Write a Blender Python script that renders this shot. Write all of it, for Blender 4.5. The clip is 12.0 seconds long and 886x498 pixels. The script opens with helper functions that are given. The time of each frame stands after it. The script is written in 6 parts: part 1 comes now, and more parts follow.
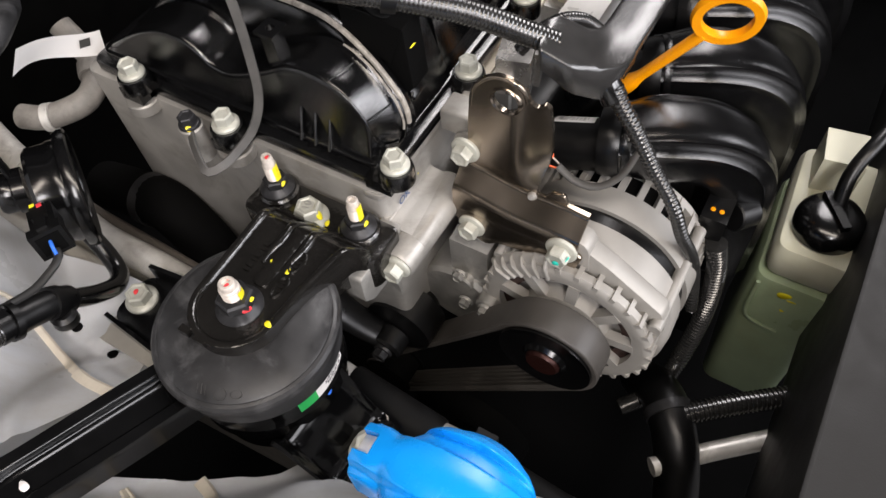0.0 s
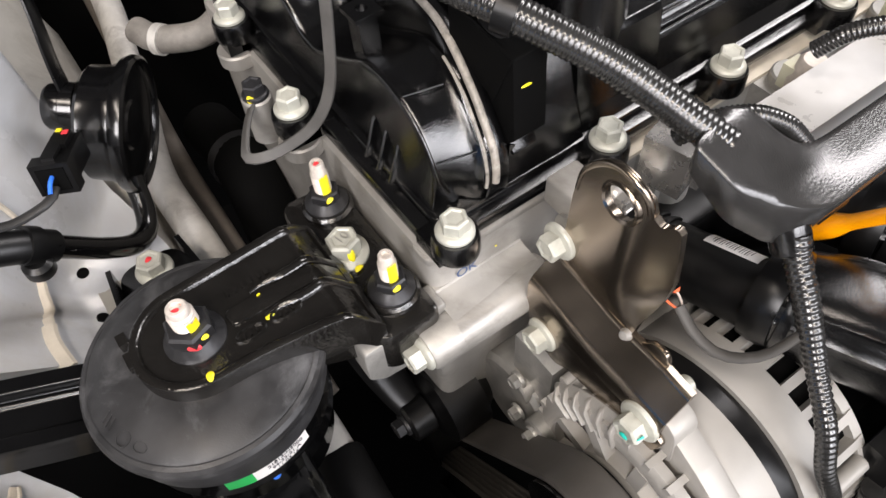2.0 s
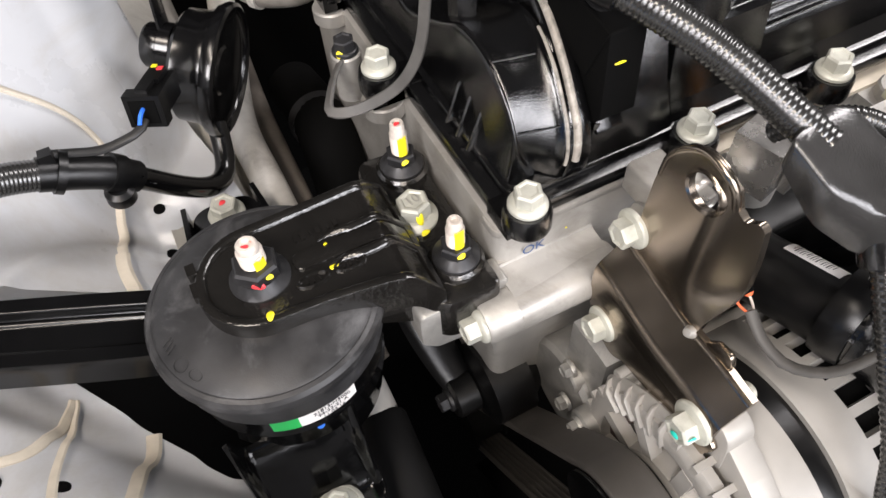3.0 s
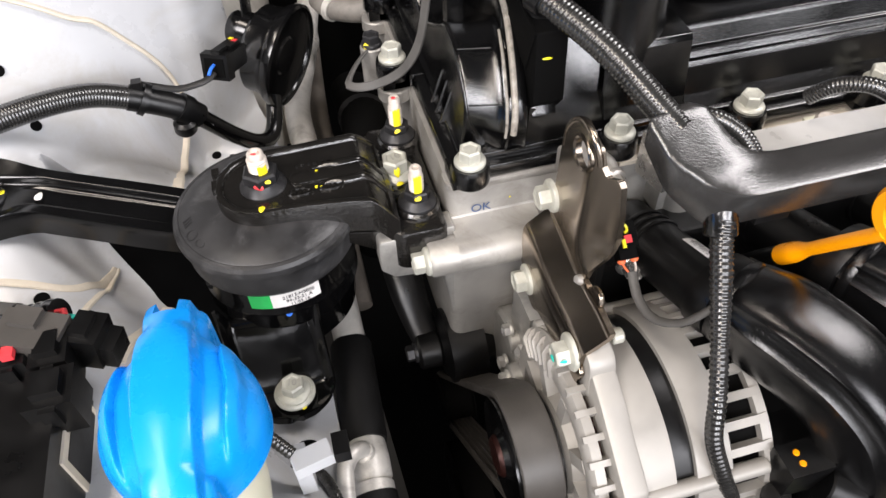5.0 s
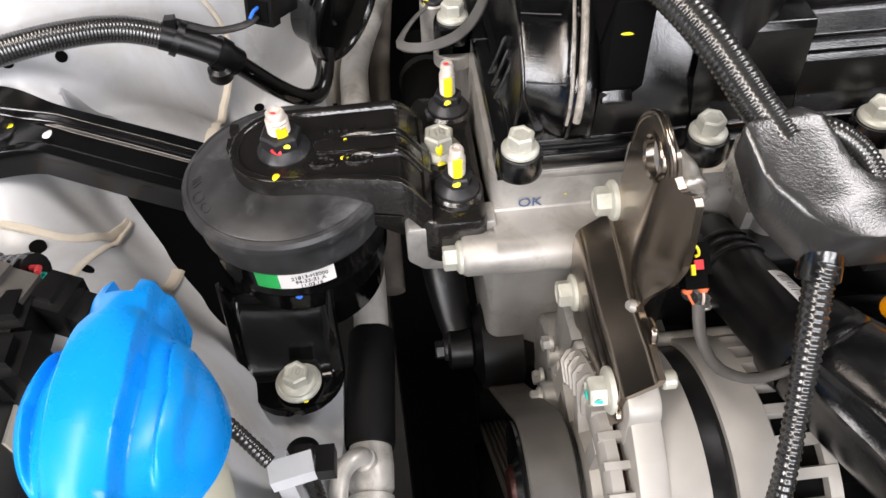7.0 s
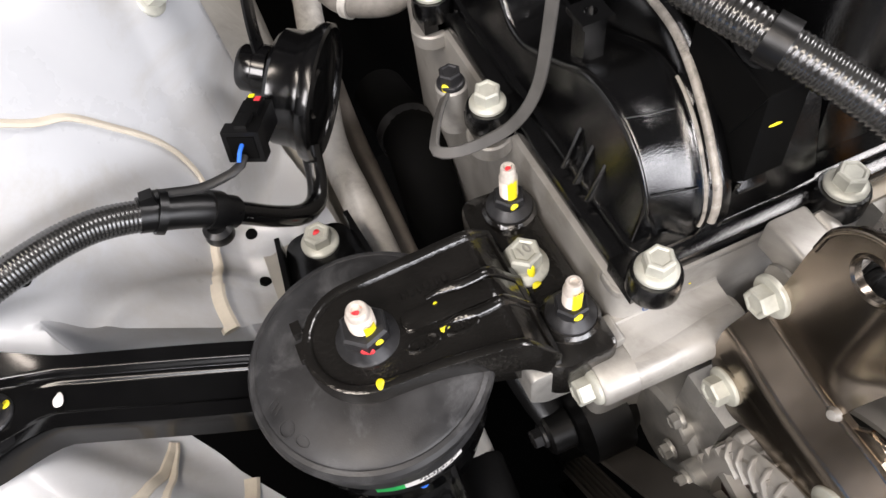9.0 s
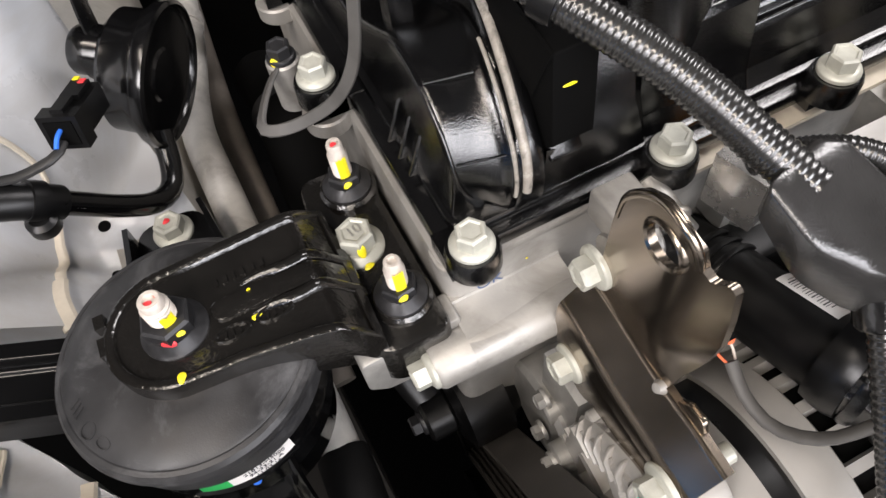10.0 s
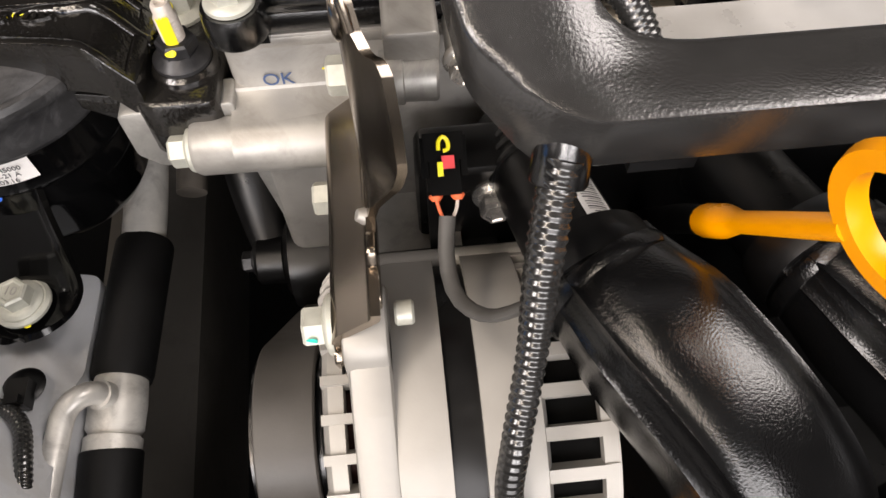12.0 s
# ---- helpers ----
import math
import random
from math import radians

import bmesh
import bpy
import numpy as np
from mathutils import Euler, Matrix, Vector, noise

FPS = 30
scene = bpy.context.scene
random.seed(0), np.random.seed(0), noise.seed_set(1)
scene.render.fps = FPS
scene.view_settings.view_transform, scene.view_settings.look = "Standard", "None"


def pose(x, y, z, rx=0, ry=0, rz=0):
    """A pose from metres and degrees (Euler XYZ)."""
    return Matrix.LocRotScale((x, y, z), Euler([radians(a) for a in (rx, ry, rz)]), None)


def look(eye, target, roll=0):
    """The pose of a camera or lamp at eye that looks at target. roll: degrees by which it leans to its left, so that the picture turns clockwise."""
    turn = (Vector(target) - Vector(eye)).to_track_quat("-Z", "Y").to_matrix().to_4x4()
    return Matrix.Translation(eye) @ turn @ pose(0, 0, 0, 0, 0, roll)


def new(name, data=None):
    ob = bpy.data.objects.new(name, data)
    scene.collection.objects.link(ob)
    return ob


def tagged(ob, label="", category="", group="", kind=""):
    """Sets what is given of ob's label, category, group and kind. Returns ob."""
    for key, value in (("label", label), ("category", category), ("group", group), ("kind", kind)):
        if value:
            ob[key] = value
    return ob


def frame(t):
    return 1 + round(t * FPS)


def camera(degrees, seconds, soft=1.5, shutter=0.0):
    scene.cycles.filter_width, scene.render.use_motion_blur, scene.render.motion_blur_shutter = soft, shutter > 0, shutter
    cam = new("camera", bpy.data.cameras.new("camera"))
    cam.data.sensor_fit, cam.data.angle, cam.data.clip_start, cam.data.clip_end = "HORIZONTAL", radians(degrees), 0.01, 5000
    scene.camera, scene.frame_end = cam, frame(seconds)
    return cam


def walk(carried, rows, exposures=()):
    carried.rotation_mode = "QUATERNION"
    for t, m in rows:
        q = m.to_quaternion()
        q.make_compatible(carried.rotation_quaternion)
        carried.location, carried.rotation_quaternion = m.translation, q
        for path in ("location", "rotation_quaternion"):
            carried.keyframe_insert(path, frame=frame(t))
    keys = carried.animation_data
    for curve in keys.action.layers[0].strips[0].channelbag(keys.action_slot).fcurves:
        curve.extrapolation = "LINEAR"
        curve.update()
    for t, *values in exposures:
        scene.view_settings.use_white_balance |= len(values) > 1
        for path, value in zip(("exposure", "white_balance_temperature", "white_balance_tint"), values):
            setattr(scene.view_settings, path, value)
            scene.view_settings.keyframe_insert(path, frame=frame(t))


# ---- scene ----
cam = camera(63.77, 12.0)
PATH = [
    (0, (-0.2106, -0.1766, 1.1021), (0.2481, 0.15, 0.2757), -6.69),
    (0.5, (-0.1936, -0.1933, 1.0815), (0.1887, 0.2255, 0.2578), -9.01),
    (1, (-0.173, -0.1915, 1.0631), (0.1729, 0.2636, 0.2426), -8.70),
    (1.5, (-0.1157, -0.1738, 1.0583), (0.2183, 0.3059, 0.2469), -6.73),
    (2, (-0.1014, -0.1539, 1.0327), (0.2063, 0.3464, 0.2234), -4.95),
    (2.5, (-0.1002, -0.1529, 1.0251), (0.1747, 0.362, 0.2132), -3.76),
    (3, (-0.1093, -0.1581, 1.0245), (0.1252, 0.3792, 0.2144), -4.30),
    (3.5, (-0.1298, -0.1799, 1.0376), (0.085, 0.3765, 0.235), -4.16),
    (3.7, (-0.1322, -0.1916, 1.0482), (0.0871, 0.3694, 0.2499), -3.47),
    (5.3, (-0.0639, -0.2894, 1.0444), (0.0583, 0.3789, 0.3106), -1.91),
    (5.5, (-0.0501, -0.282, 1.0425), (0.0458, 0.3902, 0.3083), -1.79),
    (6, (-0.036, -0.2624, 1.0407), (0.012, 0.4108, 0.3028), -1.51),
    (6.5, (-0.0303, -0.2445, 1.0268), (0.0014, 0.4164, 0.277), -1.60),
    (7, (-0.0536, -0.2402, 1.0133), (-0.0103, 0.3992, 0.2457), -2.41),
    (7.2, (-0.0755, -0.2289, 1.0136), (-0.0224, 0.4001, 0.238), -3.04),
    (8.8, (-0.1221, -0.1079, 1.029), (0.0163, 0.426, 0.1948), -9.80),
    (9, (-0.112, -0.1087, 1.0328), (0.0319, 0.4268, 0.2006), -10.15),
    (9.5, (-0.0718, -0.1106, 1.033), (0.0976, 0.4209, 0.203), -9.69),
    (10, (-0.0548, -0.1294, 1.0116), (0.1158, 0.3792, 0.1677), -9.53),
    (10.5, (-0.0346, -0.1461, 0.9971), (0.119, 0.3511, 0.1431), -7.47),
    (11, (0.0155, -0.1724, 0.9748), (0.1226, 0.306, 0.1032), -4.55),
    (11.5, (0.0459, -0.1921, 0.9594), (0.112, 0.2904, 0.086), -2.11),
    (12, (0.0557, -0.2041, 0.9508), (0.0922, 0.3211, 0.1007), -1.81),
]
walk(cam, [(t, look(eye, target, roll)) for t, eye, target, roll in PATH], [(0.0, -0.08, 6450, 14), (0.6, 0.16, 6450, 14), (2.0, 0.20, 6450, 14), (3.0, 0.29, 6450, 14), (4.0, 0.28, 6450, 14), (6.4, 0.11, 6450, 14), (7.2, 0.17, 6450, 14), (9.0, 0.19, 6450, 14), (9.8, 0.13, 6450, 14), (10.3, 0.14, 6450, 14), (11.2, 0.06, 6650, 14), (12.0, 0.01, 6850, 15)])
from mathutils.geometry import tessellate_polygon

# ---- world and light: an indoor hall with rows of bright ceiling panels ----
world = bpy.data.worlds.new("hall")
scene.world = world
world.use_nodes = True
bg = world.node_tree.nodes["Background"]
bg.inputs["Color"].default_value = (0.93, 0.96, 1.0, 1)
bg.inputs["Strength"].default_value = 0.008


def area(name, eye, target, sx, sy, watts, color=(1.0, 0.97, 0.945)):
    data = bpy.data.lights.new(name, "AREA")
    data.shape, data.size, data.size_y, data.energy, data.color = "RECTANGLE", sx, sy, watts, color
    ob = new(name, data)
    ob.matrix_world = look(eye, target)
    return ob


# bright roof lights over the front of the hall, warm and neutral ceiling lamps, a shop window and an added side strip
for px in (-0.75, 1.75):
    area("roof_light", (px, -4.6, 2.85), (0.2, 0.0, 0.8), 2.0, 1.5, 96, (0.97, 0.98, 1.0))
area("ceiling_row", (-0.95, -2.1, 3.05), (-0.95, -2.1, 0), 0.3, 4.8, 88, (1.0, 0.9, 0.77))
area("ceiling_panel", (-2.3, -1.6, 2.9), (0.0, 0.0, 0.8), 0.8, 1.4, 76)
area("ceiling_panel", (2.5, 0.0, 3.05), (1.9, 0.0, 0), 0.8, 2.4, 80)
# unseen low strip, added for the bright line on the bracket's fold
area("side_strip", (-3.6, 1.1, 1.25), (0.0, 0.2, 0.8), 3.4, 0.12, 9, (1.0, 0.92, 0.8))
area("shop_window", (0.5, -5.85, 1.7), (0.5, 0.0, 1.2), 6.0, 2.4, 175, (0.97, 0.98, 1.0))

# ---- materials ----


def material(name, base, rough=0.5, metal=0.0, var=0.15, vscale=40.0, bump=0.0, bscale=800.0, coat=0.0, second=None, smudge=0.0,
             rvar=0.1, spec=0.5, stretch=(1, 1, 1), trans=0.0, sub=0.0, bdist=0.0001):
    """A procedural surface: base colour varied by coarse noise, grain bump, smudges that change colour and gloss."""
    m = bpy.data.materials.new(name)
    m.use_nodes = True
    nt = m.node_tree
    n, link = nt.nodes, nt.links.new
    bsdf = n["Principled BSDF"]
    tc = n.new("ShaderNodeTexCoord")
    mp = n.new("ShaderNodeMapping")
    mp.inputs["Scale"].default_value = stretch
    link(tc.outputs["Object"], mp.inputs["Vector"])
    coarse = n.new("ShaderNodeTexNoise")
    coarse.inputs["Scale"].default_value = vscale
    coarse.inputs["Detail"].default_value = 6
    coarse.inputs["Roughness"].default_value = 0.62
    link(mp.outputs["Vector"], coarse.inputs["Vector"])
    ramp = n.new("ShaderNodeValToRGB")
    lo = [c * (1 - var) for c in base]
    hi = [min(1, c * (1 + var)) for c in base]
    ramp.color_ramp.elements[0].position, ramp.color_ramp.elements[1].position = 0.3, 0.7
    ramp.color_ramp.elements[0].color = (*lo, 1)
    ramp.color_ramp.elements[1].color = (*hi, 1)
    link(coarse.outputs["Fac"], ramp.inputs["Fac"])
    color = ramp.outputs["Color"]
    fine = n.new("ShaderNodeTexNoise")
    fine.inputs["Scale"].default_value = bscale
    fine.inputs["Detail"].default_value = 3
    link(mp.outputs["Vector"], fine.inputs["Vector"])
    if second:
        patch = n.new("ShaderNodeTexNoise")
        patch.inputs["Scale"].default_value = vscale * 0.7
        patch.inputs["Detail"].default_value = 8
        patch.inputs["Roughness"].default_value = 0.7
        patch.inputs["Distortion"].default_value = 0.6
        link(mp.outputs["Vector"], patch.inputs["Vector"])
        pr = n.new("ShaderNodeMapRange")
        pr.inputs["From Min"].default_value, pr.inputs["From Max"].default_value = 0.5, 0.68
        pr.inputs["To Max"].default_value = smudge
        link(patch.outputs["Fac"], pr.inputs["Value"])
        mix = n.new("ShaderNodeMix")
        mix.data_type = "RGBA"
        link(pr.outputs["Result"], mix.inputs["Factor"])
        link(color, mix.inputs["A"])
        mix.inputs["B"].default_value = (*second, 1)
        color = mix.outputs["Result"]
    link(color, bsdf.inputs["Base Color"])
    rr = n.new("ShaderNodeMapRange")
    rr.inputs["From Min"].default_value, rr.inputs["From Max"].default_value = 0.3, 0.7
    rr.inputs["To Min"].default_value, rr.inputs["To Max"].default_value = max(0.02, rough - rvar), min(1, rough + rvar)
    link(coarse.outputs["Fac"], rr.inputs["Value"])
    link(rr.outputs["Result"], bsdf.inputs["Roughness"])
    bsdf.inputs["Metallic"].default_value = metal
    bsdf.inputs["Coat Weight"].default_value = coat
    bsdf.inputs["Coat Roughness"].default_value = 0.08
    bsdf.inputs["Specular IOR Level"].default_value = spec
    bsdf.inputs["Transmission Weight"].default_value = trans
    if sub:
        bsdf.inputs["Subsurface Weight"].default_value = sub
        bsdf.inputs["Subsurface Radius"].default_value = (0.01, 0.01, 0.008)
    if bump:
        bp = n.new("ShaderNodeBump")
        bp.inputs["Strength"].default_value = bump
        bp.inputs["Distance"].default_value = bdist
        link(fine.outputs["Fac"], bp.inputs["Height"])
        link(bp.outputs["Normal"], bsdf.inputs["Normal"])
    return m


COVER = material("valve_cover_plastic", (0.0022, 0.0022, 0.0024), 0.14, var=0.2, bump=1.0, bdist=0.00011, bscale=1600, rvar=0.03, spec=1.0)
# pale tan that puts the highlight of the rib edges into the colour
GLINT = material("tan_edge_highlight", (0.30, 0.276, 0.243), 0.24, var=0.3, vscale=160, bump=1.0, bdist=0.0002, bscale=1400, second=(0.035, 0.033, 0.03), smudge=0.8, rvar=0.06)
GRAIN = material("grained_black_plastic", (0.026, 0.0255, 0.025), 0.24, var=0.2, bump=1.0, bdist=0.00012, bscale=1100, rvar=0.03, spec=1.0)
RUNNER = material("moulded_runner_plastic", (0.0035, 0.0035, 0.0037), 0.2, var=0.2, bump=1.0, bdist=0.00013, bscale=1300, rvar=0.02, spec=0.6)
SHINY = material("shiny_black_tape", (0.006, 0.006, 0.0062), 0.2, var=0.2, bump=0.6, bdist=0.0002, bscale=350, rvar=0.05, spec=1.0)
FOAM = material("black_foam", (0.004, 0.004, 0.0042), 0.6, var=0.3, vscale=60, bump=0.4, bscale=600, spec=0.25)
BLACK = material("black_plastic", (0.0028, 0.0028, 0.003), 0.35, var=0.2, bump=0.1, bscale=700, spec=0.4)
GLOSS = material("black_gloss_paint", (0.0022, 0.0022, 0.0024), 0.2, var=0.2, bump=0.1, bscale=500, rvar=0.05, coat=0.15, spec=0.5)
WET = material("wet_look_black_paint", (0.0022, 0.0022, 0.0024), 0.12, var=0.2, bump=0.4, bdist=0.0003, bscale=110, rvar=0.04, coat=0.05, spec=0.3)
CAST = material("black_painted_casting", (0.0085, 0.0078, 0.007), 0.17, var=0.25, bump=1.0, bdist=0.00028, bscale=430, rvar=0.05, spec=0.9)
RUBBER = material("dusty_rubber", (0.022, 0.022, 0.0232), 0.44, var=0.4, vscale=60, bump=0.5, bscale=1400, second=(0.09, 0.09, 0.093), smudge=0.75)
BELT = material("belt_rubber", (0.06, 0.055, 0.05), 0.48, var=0.2, bump=0.3, bscale=1200)
# near-black for matt black parts, and for deep shade put into colour
DARK = material("matt_black_and_shade", (0.0016, 0.0016, 0.0016), 0.8, var=0.4, vscale=25, spec=0.08)
ALU = material("cast_aluminium", (0.39, 0.375, 0.35), 0.44, metal=0.5, var=0.12, vscale=34, bump=0.5, bscale=700, second=(0.22, 0.205, 0.18), smudge=0.62, rvar=0.12)
ALU_DULL = material("dull_aluminium", (0.44, 0.43, 0.405), 0.5, metal=0.7, var=0.15, vscale=60, bump=0.5, bscale=500, second=(0.25, 0.24, 0.23), smudge=0.6)
ALT = material("alternator_aluminium", (0.36, 0.345, 0.32), 0.52, metal=0.35, var=0.06, vscale=60, bump=0.25, bscale=900)
STEEL = material("brownish_pressed_steel", (0.31, 0.262, 0.212), 0.24, metal=1.0, var=0.12, vscale=45, bump=0.12, bscale=400, rvar=0.02, stretch=(1, 1, 0.35))
ZINC = material("zinc_plated_bolt", (0.5, 0.5, 0.44), 0.48, metal=0.3, var=0.14, vscale=150, bump=0.1, bscale=900)
PALE = material("phosphate_stud", (0.66, 0.6, 0.54), 0.5, metal=0.3, var=0.15, vscale=300)
BNUT = material("black_nut", (0.03, 0.03, 0.032), 0.4, metal=0.4, var=0.25, vscale=200, bump=0.15)
# patches put dirt and the mottled shade of the pressings into the colour
WHITE = material("white_body_paint", (0.55, 0.563, 0.585), 0.3, var=0.03, vscale=12, coat=0.2, second=(0.44, 0.425, 0.395), smudge=0.75, rvar=0.06)
DIRTY = material("dusty_beige_paint", (0.42, 0.40, 0.36), 0.42, var=0.12, vscale=22, second=(0.26, 0.235, 0.2), smudge=0.6, rvar=0.08)
SEALER = material("cream_seam_sealer", (0.66, 0.6, 0.5), 0.5, var=0.1, vscale=80, bump=0.3, bscale=300)
ORANGE = material("orange_plastic", (1.0, 0.36, 0.0), 0.35, var=0.05, bump=0.05)
SALMON = material("orange_rubber_seal", (0.8, 0.16, 0.06), 0.45, var=0.15, vscale=300)
BLUE = material("blue_plastic", (0.002, 0.31, 0.92), 0.28, var=0.04, bump=0.1, bscale=600)
TANK = material("milky_green_plastic", (0.33, 0.41, 0.26), 0.35, var=0.15, vscale=18, second=(0.28, 0.3, 0.17), smudge=0.5, sub=0.3)
CREAM = material("cream_plastic", (0.60, 0.59, 0.46), 0.4, var=0.06, vscale=20, sub=0.2)
PAPER = material("white_label", (0.82, 0.8, 0.78), 0.55, var=0.03)
INK = material("ink", (0.02, 0.02, 0.025), 0.6)
BLUEINK = material("blue_ink", (0.05, 0.09, 0.2), 0.6)
YELLOW = material("yellow_marker", (0.9, 0.78, 0.02), 0.4, var=0.1, vscale=300)
RED = material("red_marker", (0.75, 0.05, 0.06), 0.4, var=0.15, vscale=300)
TEAL = material("teal_marker", (0.02, 0.62, 0.5), 0.4, var=0.1, vscale=300)
GREEN = material("green_label", (0.02, 0.45, 0.1), 0.4)
BLUEM = material("blue_marker", (0.03, 0.16, 0.7), 0.4)
PINK = material("pink_marker", (0.75, 0.3, 0.22), 0.5)
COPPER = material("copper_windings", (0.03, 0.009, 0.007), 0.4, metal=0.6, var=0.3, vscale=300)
TAPE = material("grey_cloth_tape", (0.07, 0.067, 0.063), 0.55, var=0.2, vscale=90, bump=0.5, bscale=500)
CORR = material("corrugated_sleeve_plastic", (0.018, 0.0178, 0.0172), 0.22, var=0.25, vscale=120, bump=0.3, bscale=500, rvar=0.05, spec=1.0)
BRIGHT = material("bright_zinc_sheet", (0.62, 0.6, 0.57), 0.26, metal=0.85, var=0.12, vscale=60, bump=0.15, bscale=500)
RAIL = material("bright_rail_steel", (0.66, 0.655, 0.645), 0.33, metal=0.2, var=0.05, vscale=60)
PIPE = material("dull_aluminium_pipe", (0.68, 0.66, 0.62), 0.42, metal=0.35, var=0.15, vscale=60, bump=0.3, bscale=400, second=(0.27, 0.25, 0.23), smudge=0.6)
TANPIPE = material("dusty_tan_pipe", (0.16, 0.14, 0.12), 0.5, metal=0.2, var=0.25, vscale=70, bump=0.3, bscale=400, second=(0.14, 0.12, 0.1), smudge=0.7)
DUSTY = material("dusty_pale_hose", (0.22, 0.205, 0.185), 0.6, var=0.25, vscale=60, bump=0.8, bscale=300, second=(0.10, 0.09, 0.08), smudge=0.6)
# white body colour darkened to grey for the shade on the low rail
RAILSHADE = material("white_rail_in_shade", (0.095, 0.088, 0.08), 0.5, var=0.15, vscale=20, second=(0.04, 0.036, 0.032), smudge=0.6)
HALL = material("hall_paint", (0.08, 0.08, 0.08), 0.8, var=0.1, vscale=1)
CLOTH = material("dark_insulation", (0.012, 0.012, 0.012), 0.9, var=0.3, vscale=8)
PANEL = material("dark_grey_trim", (0.0085, 0.0082, 0.008), 0.55, var=0.12, vscale=30, bump=0.6, bscale=900)

# ---- shape helpers ----


def curve_points(pts, step):
    """Catmull-Rom points along pts at about even steps."""
    p = [Vector(q) for q in pts]
    p = [2 * p[0] - p[1], *p, 2 * p[-1] - p[-2]]
    dense = []
    for i in range(1, len(p) - 2):
        for k in range(16):
            t = k / 16
            a, b, c, d = p[i - 1], p[i], p[i + 1], p[i + 2]
            dense.append(0.5 * (2 * b + (c - a) * t + (2 * a - 5 * b + 4 * c - d) * t * t + (3 * b - a - 3 * c + d) * t ** 3))
    dense.append(p[-2])
    run = [0.0]
    for a, b in zip(dense, dense[1:]):
        run.append(run[-1] + (b - a).length)
    count = max(2, int(round(run[-1] / step)))
    out, j = [], 0
    for k in range(count + 1):
        s = run[-1] * k / count
        while j < len(run) - 2 and run[j + 1] < s:
            j += 1
        f = (s - run[j]) / max(1e-9, run[j + 1] - run[j])
        out.append(dense[j].lerp(dense[j + 1], min(1, f)))
    return out, run[-1]


def rounded(corners, n=5):
    """A 2D outline from (x, y, radius) corners, with filleted corners."""
    out = []
    m = len(corners)
    for i, (x, y, r) in enumerate(corners):
        a, b, c = Vector(corners[i - 1][:2]), Vector((x, y)), Vector(corners[(i + 1) % m][:2])
        u, v = (a - b), (c - b)
        lu, lv = u.length, v.length
        u, v = u / lu, v / lv
        half = math.acos(max(-1, min(1, u.dot(v)))) / 2
        if r <= 0 or half > 1.55:
            out.append((x, y))
            continue
        d = min(r / math.tan(half), lu * 0.49, lv * 0.49)
        for k in range(n + 1):
            t = k / n
            q = (b + u * d) * (1 - t) ** 2 + b * 2 * t * (1 - t) + (b + v * d) * t * t
            out.append((q.x, q.y))
    return out


def circle(cx, cy, r, n=24, start=0.0, turn=360.0):
    return [(cx + r * math.cos(radians(start + turn * k / n)), cy + r * math.sin(radians(start + turn * k / n))) for k in range(n)]


def along(axis):
    """The turn that takes z to the axis."""
    return Vector(axis).normalized().to_track_quat("Z", "Y").to_matrix().to_4x4()


